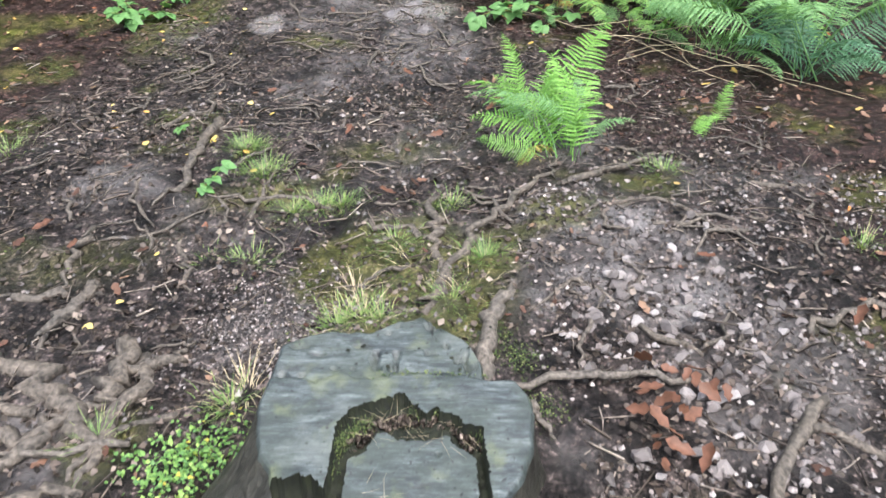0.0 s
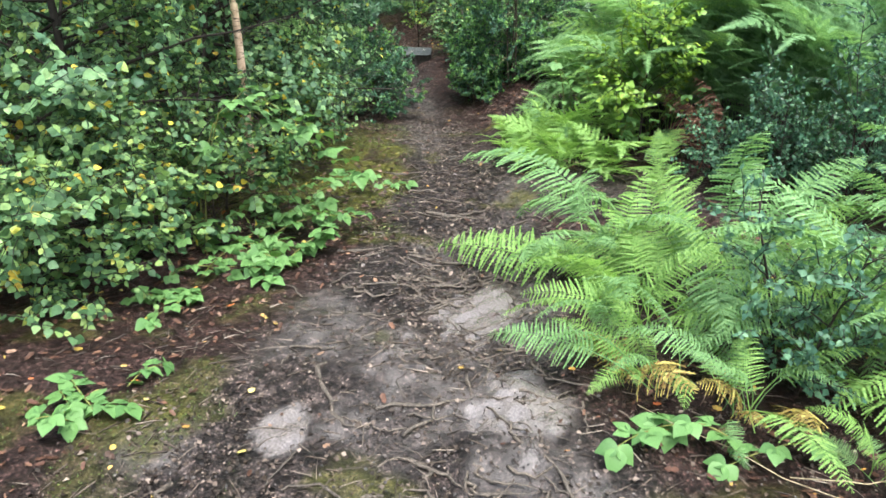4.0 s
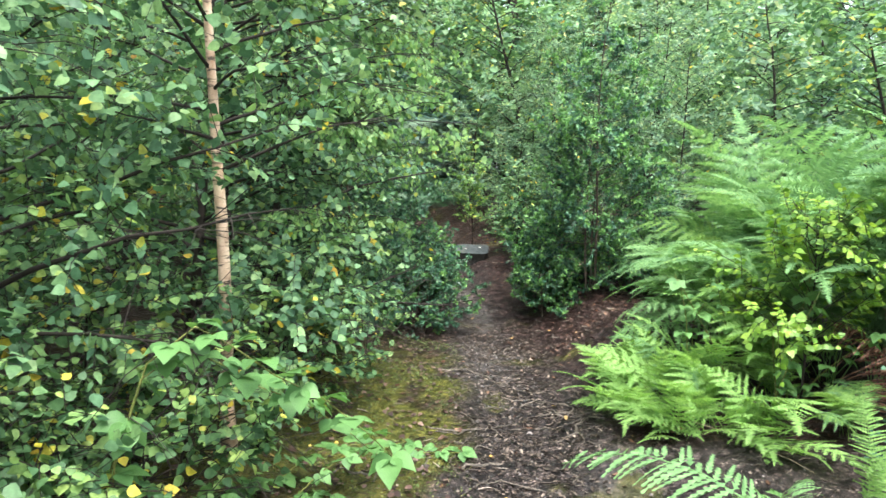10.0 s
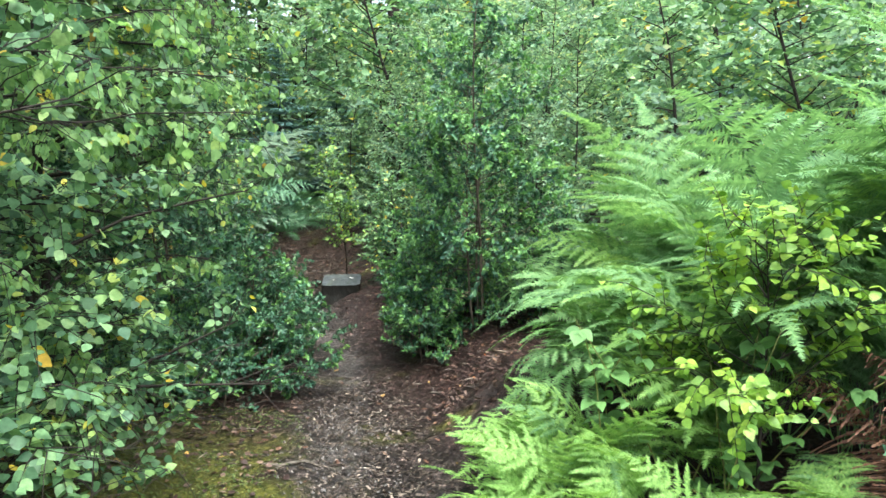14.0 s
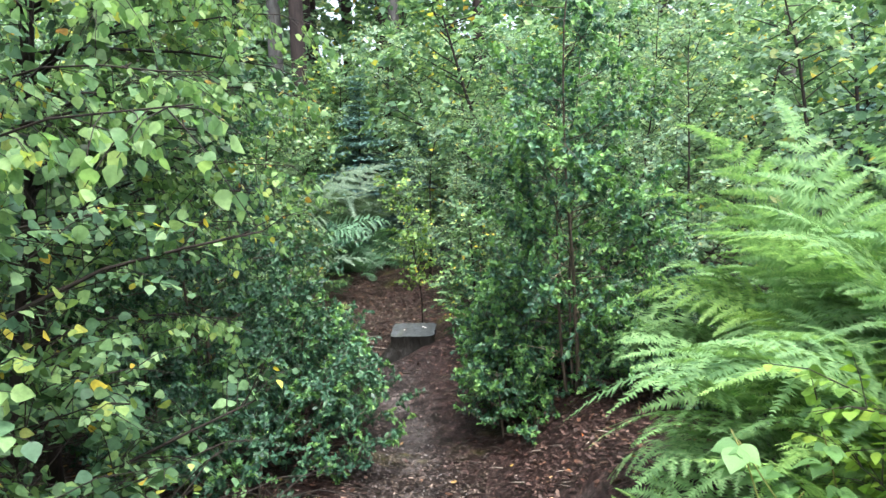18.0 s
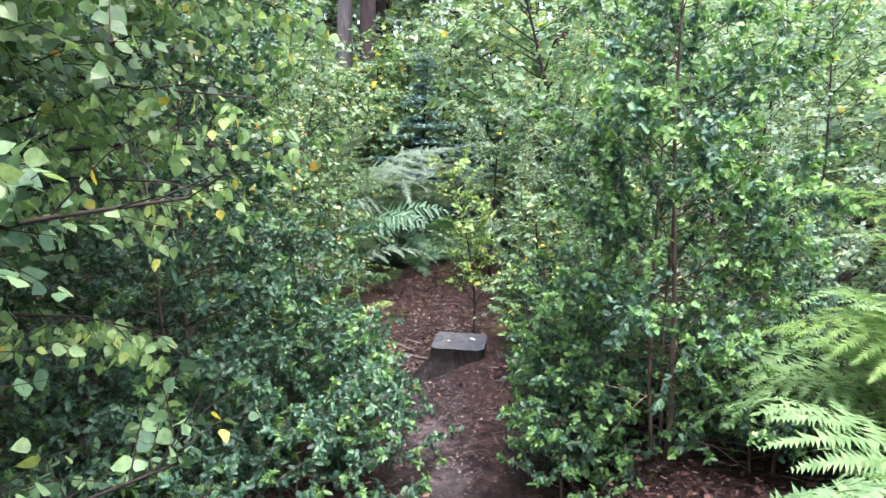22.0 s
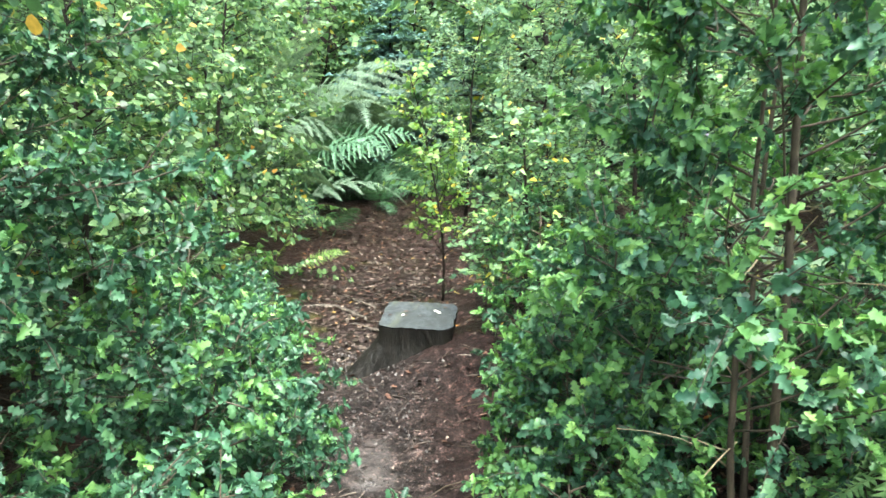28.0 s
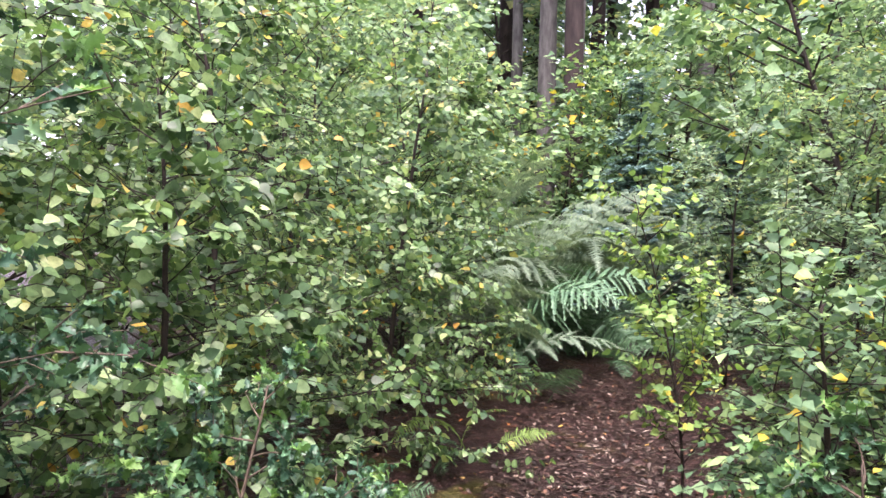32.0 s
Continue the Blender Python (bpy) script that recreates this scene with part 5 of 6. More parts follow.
for k in range(46):
    x, y = (rng.normal(.58, .09), rng.normal(1.22, .14)) if k < 24 else (rng.uniform(-1.6, 1.3), rng.uniform(1.2, 4.0))
    if k < 24 and x < .42:
        continue
    g = strew(Geo(), OAK_LEAF, np.zeros((1, 3)), rng.normal(0, 1, (1, 3)) * [1, 1, .25], np.array([[rng.normal(0, .5), rng.normal(0, .5), 1.0]]), [rng.uniform(.04, .075)], [rng.uniform(1, 4)])
    ob = new("dry_leaf", g.mesh("dry_leaf", RUST))
    ob.location = (x, y, ground_z(x, y) + .022)
    tagged(ob, "curled rust-brown dry leaf on the soil", "leaf", "dry leaves on the mud")

# needles and crumbs in the stump's hollow
rng = np.random.default_rng(3)
a = rng.uniform(.2, 2.95, 260)
q = np.column_stack([-.03 + .125 * np.cos(a) * rng.uniform(.8, 1.1, 260), .90 + .10 * np.sin(a) * rng.uniform(.8, 1.1, 260), rng.uniform(.464, .478, 260)])
crumbs = strew(Geo(), ICO, q, rng.normal(0, 1, (260, 3)), rng.normal(0, 1, (260, 3)), rng.uniform(.003, .009, 260))
tagged(new("stump_debris", crumbs.mesh("stump_debris", M_SCRAP)), "dark crumbs of rotten wood in the stump hollow", "debris", kind="stuff")
NEEDLE = (TWIG_V * [1, .28, .28], TWIG[1])
spots_n = np.concatenate([rng.normal((-.08, .965, .487), (.022, .02, .004), (20, 3)), rng.normal((.03, .94, .487), (.03, .014, .004), (16, 3)), rng.normal((-.09, .83, .490), (.02, .012, .001), (5, 3))])
needles = strew(Geo(), NEEDLE, spots_n, rng.normal(0, 1, (41, 3)) * [1, 1, .08], rng.normal(0, 1, (41, 3)), rng.uniform(.03, .06, 41))
tagged(new("stump_needles", needles.mesh("stump_needles", M_DEAD)), "pale straw needles lying on the stump", "debris", kind="stuff")
a = rng.uniform(-.1, 3.2, 4200)
q = np.column_stack([-.03 + .145 * np.cos(a) + rng.normal(0, .009, 4200), .90 + .12 * np.sin(a) + .02 * np.cos(a + .6) + rng.normal(0, .009, 4200), rng.uniform(.45, .494, 4200)])
q = q[noise2(a * 3, a * 0 + 4, 9) > .42]
rim = strew(Geo(), SMALL_LEAF, q, rng.normal(0, 1, (len(q), 3)), rng.normal(0, .5, (len(q), 3)) + [0, -.5, 1], rng.uniform(.002, .0045, len(q)))
tagged(new("stump_moss", rim.mesh("stump_moss", M_MOSS)), "green moss lining the rotted stump hollow", "moss", kind="stuff")
q = rng.normal((0, 1.09, .494), (.06, .006, .003), (180, 3))
tagged(new("stump_moss", strew(Geo(), SMALL_LEAF, q, rng.normal(0, 1, (180, 3)), rng.normal(0, .5, (180, 3)) + [0, 0, 1], rng.uniform(.003, .007, 180)).mesh("stump_moss", M_MOSS)), "thin moss along a crack in the sawn face", "moss", kind="stuff")


q = np.column_stack([rng.normal(.0, .12, 34), rng.uniform(1.06, 1.24, 34), rng.uniform(.488, .494, 34)])
chips = strew(Geo(), SMALL_LEAF, q, rng.normal(0, 1, (34, 3)) * [1, 1, .1], rng.normal(0, .15, (34, 3)) + [0, 0, 1], rng.uniform(.006, .016, 34))
tagged(new("bark_chips", chips.mesh("bark_chips", M_ROTTEN)), "small dark bark chips lying on the sawn face", "debris", kind="stuff")


def tuft(at, n, height, label, spread=.05, mat=None, lean=.5, name="grass_tuft"):
    z0 = ground_z(at[0], at[1])
    g = Geo()
    for k in range(n):
        a, r0 = rng.uniform(0, 6.28), abs(rng.normal(0, spread))
        b = np.array([r0 * math.cos(a), r0 * math.sin(a), -.01])
        h = height * rng.uniform(.5, 1.15)
        out = np.array([math.cos(a), math.sin(a), 0]) * h * lean * rng.uniform(.2, 1.2)
        side = np.array([-math.sin(a), math.cos(a), 0]) * .0011
        m, e = b + out * .35 + [0, 0, h * .6], b + out + [0, 0, h * .85]
        g.add([b - side, b + side, m - side * .8, m + side * .8, e], [(0, 1, 3), (0, 3, 2), (2, 3, 4)])
    ob = new(name, g.mesh(name, mat or M_GRASS))
    ob.location = (at[0], at[1], z0)
    return tagged(ob, label, "grass", "grass tufts in the mud", "stuff")


l4 = spots(2600, (-.35, 10.2), (1.2, 12.3), lambda x, y: .15 + smooth01((x - centre(y) - .35) / .3))
strewn("leaf_litter", "pinkish-brown dry leaves under the holly", "leaf litter", OAK_LEAF, M_DRY, l4, rng.uniform(.018, .042, len(l4)), .008, .35)
l6 = spots(1500, (-2.6, 6.8), (-.9, 11.8), lambda x, y: smooth01((centre(y) - .35 - x) / .3))
strewn("leaf_litter", "brown and yellow leaves lying on the mossy verge", "leaf litter", BIRCH_LEAF, M_DRY, l6, rng.uniform(.02, .045, len(l6)), .012, .3)
l5 = spots(2600, (-3.4, 13.6), (-1.4, 18.6), lambda x, y: smooth01((.75 - abs(x - centre(y))) * 3))
strewn("leaf_litter", "pinkish-brown dry leaves on the path past the bend", "leaf litter", OAK_LEAF, M_SCRAP, l5, rng.uniform(.025, .055, len(l5)), .006, .3)
rng = np.random.default_rng(17)
for x, y, n, h, sp in ((-.76, 2.68, 200, .07, .05), (-.41, 2.21, 240, .06, .07), (-.34, 2.25, 160, .07, .04), (-.5, 2.2, 160, .05, .06), (-.65, 2.45, 180, .05, .05), (.05, 2.24, 140, .05, .05), (.15, 1.88, 260, .075, .04), (.04, 1.66, 220, .07, .045),
                       (-.13, 1.98, 160, .07, .045), (-.22, 1.61, 260, .065, .05), (-.27, 1.58, 200, .06, .05), (-.15, 1.6, 180, .06, .05), (.83, 2.41, 160, .08, .04), (-.6, 1.9, 160, .06, .05), (-.78, 2.67, 200, .08, .05), (-.66, 2.48, 200, .08, .05),
                       (-.5, 1.28, 140, .07, .05), (-.78, 1.16, 120, .07, .04), (-1.35, 1.2, 80, .08, .05), (1.35, 1.95, 60, .09, .04), (1.15, 1.05, 60, .08, .05), (-1.75, 2.7, 80, .1, .06), (-.72, 1.9, 80, .05, .04)):
    tuft((x, y), n, h * .62, "small tuft of thin yellow-green grass on bare soil", sp, lean=1.5)
# straw-coloured blades among them
for x, y, n in ((-.2, 1.62, 60), (-.24, 1.75, 40), (-.47, 1.33, 80), (.1, 1.7, 30), (-.05, 1.85, 30)):
    tuft((x, y), n, .045, "dry straw-coloured grass blades beside the stump", .05, M_DEAD, 2.6, "dry_grass")
for x, y, n, sp, sz, mat in ((-.57, 1.06, 420, .06, .015, M_SAPLING), (-.50, 1.13, 260, .05, .013, M_SAPLING), (.22, 1.42, 260, .03, .007, M_MOSS), (.02, 1.32, 60, .06, .007, M_MOSS), (-.1, 1.95, 500, .08, .007, M_MOSS), (.0, 2.2, 300, .03, .007, M_MOSS), (.14, 1.5, 250, .04, .007, M_MOSS), (.26, 1.25, 200, .03, .007, M_MOSS)):
    z0 = ground_z(x, y)
    g = Geo()
    q = rng.normal(0, sp, (n, 2))
    strew(g, SMALL_LEAF, np.column_stack([q, relief(q[:, 0] + x, q[:, 1] + y) - z0 + rng.uniform(.0, sz * 2.5, n)]), rng.normal(0, 1, (n, 3)) * [1, 1, .5], np.tile([0, 0, 1.0], (n, 1)) + rng.normal(0, .4, (n, 3)), rng.uniform(.6 * sz, 1.1 * sz, n))
    ob = new("moss_clump", g.mesh("moss_clump", mat))
    ob.location = (x, y, z0)
    tagged(ob, "bright green moss and tiny plants round the stump", "moss", "moss clumps", "stuff")

# small green seedlings
for k, (x, y, s) in enumerate(((-.87, 2.3, .05), (-1.9, 4.55, .07), (-2.6, 4.3, .06), (-1.1, 2.85, .03))):
    bramble((x, y), 40 + 90 * k, .16, 5, "small fresh green bramble seedling on the mud", s, seed=50 + k, up=1.2, sink=-.8)
for k in range(5):
    bramble((-1.85 + rng.normal(0, .12), 4.55 + rng.normal(0, .1)), 72 * k, .24, 5, "low bramble shoots with bright green leaves", .075, seed=60 + k, up=.9)
    bramble((-2.85 + rng.normal(0, .15), 5.9 + rng.normal(0, .15)), 72 * k, .3, 5, "low bramble shoots with bright green leaves", .08, seed=70 + k, up=.9)

# ---- ferns ----
fern((.42, 3.0), 6, .62, "small bright yellow-green fern growing from bare mud", ("young",), 1, 95, 45, "young ferns in the mud", 12)
fern((.54, 2.66), 14, .52, "young light green fern beside an exposed root", ("young", "young", "green"), 2, 80, 100, "young ferns in the mud", -4)
fern((.5, 2.72), 4, .4, "fern fronds yellowing at the foot of a young fern", ("brown", "pale"), 4, 200, 60, "young ferns in the mud", 10)
fern((1.08, 2.86), 4, .24, "tiny pale fern sprouting from the mud", ("young",), 3, 60, 50, "young ferns in the mud", 10)
rng = np.random.default_rng(77)
NEAR_FERNS = [(.45, 4.95, 7, .8, 150, ("pale", "green", "pale", "brown")), (.75, 4.75, 6, .7, 200, ("pale", "green", "brown", "green")), (.5, 5.5, 8, .95, 160, ("pale", "pale", "green")), (.4, 6.1, 8, 1.0, 150, ("pale", "green")), (.45, 6.4, 4, .7, 170, ("pale", "green")),
              (1.0, 5.7, 8, 1.1, 150, ("green", "pale")), (1.6, 5.3, 8, 1.15, 180, ("green", "pale")), (1.75, 4.7, 8, 1.35, 190, ("tall", "pale")), (2.0, 4.2, 7, 1.15, 200, ("green",)), (2.2, 5.2, 8, 1.3, 180, ("green", "dark")), (1.9, 3.7, 7, 1.0, 190, ("green", "dark")),
              (1.45, 6.0, 5, .8, 170, ("green",)), (2.4, 6.2, 8, 1.4, 180, ("green", "dark")),
              (1.2, 4.4, 3, .5, 220, ("pale", "green")), (1.5, 4.0, 4, .6, 200, ("green",)), (1.2, 5.1, 7, .9, 170, ("pale", "green")), (.8, 6.2, 5, .8, 150, ("pale", "pale"))]
BANK_FERNS = [(.12, 8.72, 10, .56, 190, ("low",)), (.5, 8.5, 10, .6, 205, ("low", "bank_pale")), (.1, 9.15, 10, .56, 190, ("low",)), (.5, 9.0, 10, .72, 200, ("low", "low", "bank")), (.32, 9.5, 5, .45, 200, ("low",)), (.8, 8.35, 6, .6, 200, ("low",)), (1.0, 8.9, 8, .95, 175, ("low", "bank_pale")), (.3, 8.85, 8, .66, 205, ("low",)), (.32, 8.4, 6, .45, 225, ("low",)),
              (.85, 9.8, 9, 1.1, 150, ("bank",)), (1.2, 9.3, 9, 1.4, 200, ("bank",)), (1.75, 9.2, 8, 1.6, 190, ("bank",)), (2.1, 9.7, 8, 1.8, 200, ("bank",)), (1.5, 10.1, 9, 1.45, 190, ("bank",)), (1.45, 10.5, 9, 1.45, 190, ("bank",)),
              (2.6, 8.9, 8, 1.95, 210, ("bank", "dark")), (2.4, 10.8, 8, 1.5, 200, ("bank",)), (1.5, 11.2, 9, 1.6, 190, ("bank",)), (1.2, 11.6, 7, 1.3, 180, ("bank",)), (3.2, 9.9, 8, 1.6, 200, ("bank", "dark")), (1.85, 9.2, 6, 2.2, 180, ("bank",)), (2.5, 8.5, 6, 2.2, 160, ("bank",)), (1.45, 9.3, 5, 1.75, 190, ("bank",)), (1.5, 10.9, 5, 1.9, 190, ("bank",)),
              (1.3, 8.4, 3, .5, 150, ("bank", "bank_pale")), (3.2, 7.6, 8, 1.5, 190, ("bank", "dark")), (2.0, 12.3, 8, 1.2, 200, ("bank", "dark")), (.95, 11.2, 5, .45, 190, ("bank_pale", "bank")), (2.2, 8.8, 7, 1.7, 170, ("bank", "bank_pale")), (2.6, 8.6, 8, 1.8, 200, ("bank",)), (2.5, 9.5, 7, 2.5, 200, ("bank", "shade")), (2.0, 9.1, 6, 2.1, 200, ("bank",)), (2.9, 9.0, 6, 2.6, 200, ("bank", "shade")), (1.6, 9.6, 8, 1.55, 200, ("bank", "bank_pale"))]
for k, (x, y, n, s, az, kinds) in enumerate(NEAR_FERNS + BANK_FERNS):
    label = "tall light green bracken beside the path"
    if "brown" in kinds:
        label = "bracken turning yellow and brown at the path edge"
    elif s < .7:
        label = "low young bracken at the path edge"
    if s > 1.3 and y > 7.2:
        kinds, az = (("bank_blue",), az - 60) if x > 1.6 and y < 10 else (("bank_tall",), az)
    elif s > 1.02 and y < 7.2:
        kinds = kinds + ("tall", "tall")
    fern((x, y), n + (10 if y < 7.2 else 8), s * .98, label, kinds, 20 + k, az, 160 if y < 7.2 else 105, tumble=24 if y < 7.2 else 13, lift=-10 if kinds[0] in ("bank_tall", "bank_blue") else None)
# shade at the path end comes from the dark and blue-grey frond colours
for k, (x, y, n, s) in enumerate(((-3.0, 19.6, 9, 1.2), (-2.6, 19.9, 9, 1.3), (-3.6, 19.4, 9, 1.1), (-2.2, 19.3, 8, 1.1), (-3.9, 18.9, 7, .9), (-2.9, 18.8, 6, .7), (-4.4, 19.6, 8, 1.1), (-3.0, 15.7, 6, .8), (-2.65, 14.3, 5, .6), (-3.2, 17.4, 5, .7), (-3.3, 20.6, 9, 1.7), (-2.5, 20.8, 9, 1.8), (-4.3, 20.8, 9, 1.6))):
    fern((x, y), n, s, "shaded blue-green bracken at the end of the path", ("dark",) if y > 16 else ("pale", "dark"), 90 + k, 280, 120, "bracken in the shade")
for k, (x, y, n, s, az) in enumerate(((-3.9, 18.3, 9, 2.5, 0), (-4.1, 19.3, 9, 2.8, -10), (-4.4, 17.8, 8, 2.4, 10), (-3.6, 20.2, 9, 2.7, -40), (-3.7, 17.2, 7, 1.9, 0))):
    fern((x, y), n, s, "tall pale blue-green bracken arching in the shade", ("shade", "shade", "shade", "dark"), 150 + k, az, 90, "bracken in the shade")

fern((1.62, 8.35), 3, 1.2, "rusty brown withered bracken among green ferns", ("rusty",), 141, 185, 40, lift=-42, tumble=14)
fern((.37, 8.42), 2, .36, "small frond turned golden yellow at the foot of the bank", ("brown",), 143, 240, 30, lift=-10)
fern((1.05, 7.35), 5, .7, "light green bracken on a bare stalk beside dark leaf litter", ("green", "pale"), 144, 50, 60, lift=-20)

# two pale fronds that lean low over the edge of the path, and the shoot behind them
fern((.5, 6.15), 5, 1.35, "pale low bracken leaning over the path edge", ("pale", "green"), 160, 134, 18, lift=6)
fern((.62, 5.75), 5, .85, "pale low bracken leaning over the path edge", ("pale",), 161, 130, 40, lift=10)

# bramble runners
rng = np.random.default_rng(31)
for k, (x, y, az, l, n, s) in enumerate(((.55, 4.6, 200, .45, 6, .09), (.75, 4.45, 150, .5, 6, .09), (1.1, 4.5, 190, .6, 6, .08), (-1.75, 6.75, 20, .7, 8, .10), (-1.9, 7.0, -10, .6, 7, .10), (-2.2, 6.7, 0, .6, 8, .09), (-1.5, 7.2, -30, .5, 6, .09),
                                         (-1.4, 7.9, -20, .4, 5, .08), (-1.2, 8.0, 10, .35, 5, .07), (-2.6, 6.4, -20, .6, 7, .08), (-1.8, 7.5, 10, .6, 7, .10), (1.1, 10.9, 200, .5, 7, .09), (.95, 10.7, 250, .5, 7, .09), (1.35, 10.8, 160, .5, 7, .09),
                                         (.8, 7.6, 180, .5, 7, .07), (1.3, 7.3, 180, .6, 7, .08), (.8, 11.9, 210, .6, 8, .09), (1.1, 12.3, 190, .7, 8, .1), (.7, 12.6, 180, .6, 8, .09), (1.5, 12.0, 200, .7, 8, .1))):
    bramble((x, y), az, l, n, "bramble runner with fresh green three-part leaves", s, seed=k, up=.8)
for k in range(26):
    x, y = -1.45 - .75 * rng.random() - .25 * (k % 3), 5.7 + 1.7 * rng.random()
    bramble((x, y), rng.uniform(-120, 40), rng.uniform(.25, .5), 6, "low bramble mat with broad green leaves", rng.uniform(.075, .11), seed=200 + k, up=rng.uniform(.5, 1.6))
base = ground_z(-2.05, 6.45) - .01
arm = np.array([(-2.05, 6.45, base), (-2.0, 6.46, .45), (-1.88, 6.48, .82), (-1.72, 6.52, .95), (-1.6, 6.55, .88), (-1.48, 6.65, .75), (-1.36, 6.82, .62), (-1.22, 7.0, .42), (-1.08, 7.15, .2)]) - (-2.05, 6.45, base)
bramble((-2.05, 6.45), -4, 1.55, 15, "long bramble arm with large leaves over the moss", .13, seed=40, line=arm)
bramble((-2.12, 6.55), -4, 1.5, 15, "long bramble arm with large leaves over the moss", .12, seed=43, line=arm * (.95, 1.05, .9))
bramble((.62, 9.2), 200, .8, 9, "yellow-green bramble climbing through bracken", .1, seed=41, up=2.2, sink=-.6)
for k in range(9):
    bramble((.95 + rng.normal(0, .25), 8.85 + rng.normal(0, .25)), 180 + 40 * (k - 4), .9, 10, "yellow-green bramble climbing through bracken", .085, seed=42 + k, up=3.5, sink=-.5)

# dead bracken stalks lying over the bank
for k, pts in enumerate((((.35, 4.75), (.9, 4.15), (1.5, 3.4)), ((.95, 4.2), (1.35, 3.75), (1.9, 3.1)), ((.8, 4.25), (1.4, 4.2)), ((1.0, 3.95), (1.6, 3.9)), ((1.2, 4.05), (1.7, 3.35)), ((1.0, 4.0), (1.45, 4.1), (1.8, 3.95)), ((.9, 3.75), (1.35, 3.9)), ((1.1, 4.3), (1.3, 3.7)), ((1.25, 3.55), (1.75, 3.5)), ((.1, 8.7), (.5, 8.3), (.9, 7.9)), ((-1.75, 11.3), (-1.45, 11.35), (-1.15, 11.25)))):
    u = np.linspace(0, len(pts) - 1, 9)
    p = np.stack([np.interp(u, range(len(pts)), [q[c] for q in pts]) for c in (0, 1)], 1) + rng.normal(0, .018, (9, 2))
    line = np.column_stack([p, relief(p[:, 0], p[:, 1]) + .03 + .02 * (k % 3) + .05 * np.sin(u / u[-1] * 3.1)])
    org = line[0].copy()
    ob = new("dead_stalk", tube(Geo(), line - org, np.linspace(.0024, .0012, len(line)), 5).mesh("dead_stalk", M_DEAD))
    ob.location = org
    tagged(ob, "dry straw-coloured bracken stalk lying on the bank", "stalk", "dead bracken stalks")

# ---- left side: birch thicket ----
def set_back(p):
    """The thicket ends short of the walked line, and stays low where the bramble arm arches out."""
    edge = np.interp(p[:, 1], [4.5, 6.2, 7.4, 9.5, 10.5], [-2.1, -1.95, -1.5, -1.45, -1.2])
    over = (p[:, 0] > -2.08) & (p[:, 1] < 7.1) & (p[:, 2] > .66) & (p[:, 2] < 1.35)
    return (p[:, 0] < edge) & ~over


birch_low = lambda f: .65 * (1 - .5 * f) + .15
for k, (x, y, h, lean, aim) in enumerate(((-2.5, 6.55, .8, (.1, -.1), -60), (-2.75, 6.45, 1.1, (0, -.1), -60), (-3.1, 6.2, 1.2, (.1, -.1), -50), (-3.5, 6.1, 1.4, (0, -.1), -60), (-2.8, 7.5, 1.2, (.1, 0), -30), (-3.0, 7.0, 1.4, (.1, 0), -30), (-2.2, 8.4, 1.0, (.15, 0), -20), (-3.9, 6.6, 1.7, (0, 0), -60), (-2.3, 9.4, 1.1, (.15, 0), -20), (-4.2, 5.9, 1.6, (0, 0), -60), (-2.05, 8.15, .85, (.1, 0), -20), (-2.0, 9.0, .9, (.1, 0), -20), (-2.5, 6.0, .7, (.1, 0), -50), (-2.7, 5.7, .8, (.1, 0), -60), (-3.3, 5.5, .9, (0, 0), -60), (-2.9, 5.95, .7, (.1, 0), -40), (-2.15, 6.9, .6, (.1, -.1), -40), (-2.2, 7.3, .6, (.1, 0), -30))):
    woody("birch_sapling", (x, y), "low birch sapling with yellowing green leaves", "sapling", h, birch_low, BIRCH_LEAF, M_BIRCH if 6 < k < 11 else M_BIRCH_LOW, M_TWIG, .052, 18, 9, 9, .3, .08, 28, -.2, .009, lean, 1, "birch saplings left of the path", seed=10 + k, aim=(aim, .35), flat=True, hang=.35, face_up=.4, keep=set_back)
woody("birch_sapling", (1.08, 8.72), "bright yellow-green sapling rising through bracken", "sapling", 1.25, lambda f: .62 * (1.15 - f) + .12, BIRCH_LEAF, M_LIME, M_TWIG, .05, 28, 11, 9, .25, .25, 35, .1, .009, seed=61, flat=True)
BIG = dict(leaf=BIRCH_LEAF, leaf_mat=M_BIRCH, wood_mat=M_TWIG, size=.060, sprays=11, leaves=10, spray_len=.42, rise=-.3, flat=True, hang=.45, face_up=.3, keep=set_back, group="young birches")
woody("birch_tree", (-3.0, 6.9), "young birch with spreading branches and yellowing leaves", "tree", 3.1, lambda f: 1.75 * (1.05 - .6 * f), limbs=44, start=.15, lift=22, radius=.034, lean=(.03, -.02), seed=30, aim=(-50, .45), **BIG)
woody("birch_tree", (-2.1, 7.7), "slender young birch with a peeling pale trunk", "tree", 3.6, lambda f: 1.05 * (1.1 - .6 * f), limbs=30, start=.42, lift=28, radius=.034, lean=(.02, -.07), trunk_mat=M_WHITE_BARK, seed=31, **BIG)
woody("birch_tree", (-2.9, 8.9), "young birch leaning branches over the path", "tree", 3.0, lambda f: 1.75 * (1.1 - .65 * f), limbs=48, start=.08, lift=20, radius=.034, lean=(.05, 0), seed=32, aim=(-10, .4), **dict(BIG, size=.055))
woody("birch_tree", (-2.8, 10.4), "young birch leaning branches over the path", "tree", 4.3, lambda f: 1.5 * (1.1 - .5 * f), limbs=58, start=.36, lift=20, radius=.032, lean=(.05, -.04), seed=33, aim=(-40, .4), **dict(BIG, leaf_mat=M_BIRCH_PALE, size=.055))
BIG.update(leaf=SMALL_LEAF, size=.07)
woody("birch_tree", (-4.0, 8.0), "young birch in the dense thicket", "tree", 3.4, lambda f: 1.6 * (1.1 - .6 * f), limbs=50, start=.05, lift=25, radius=.034, seed=34, **BIG)
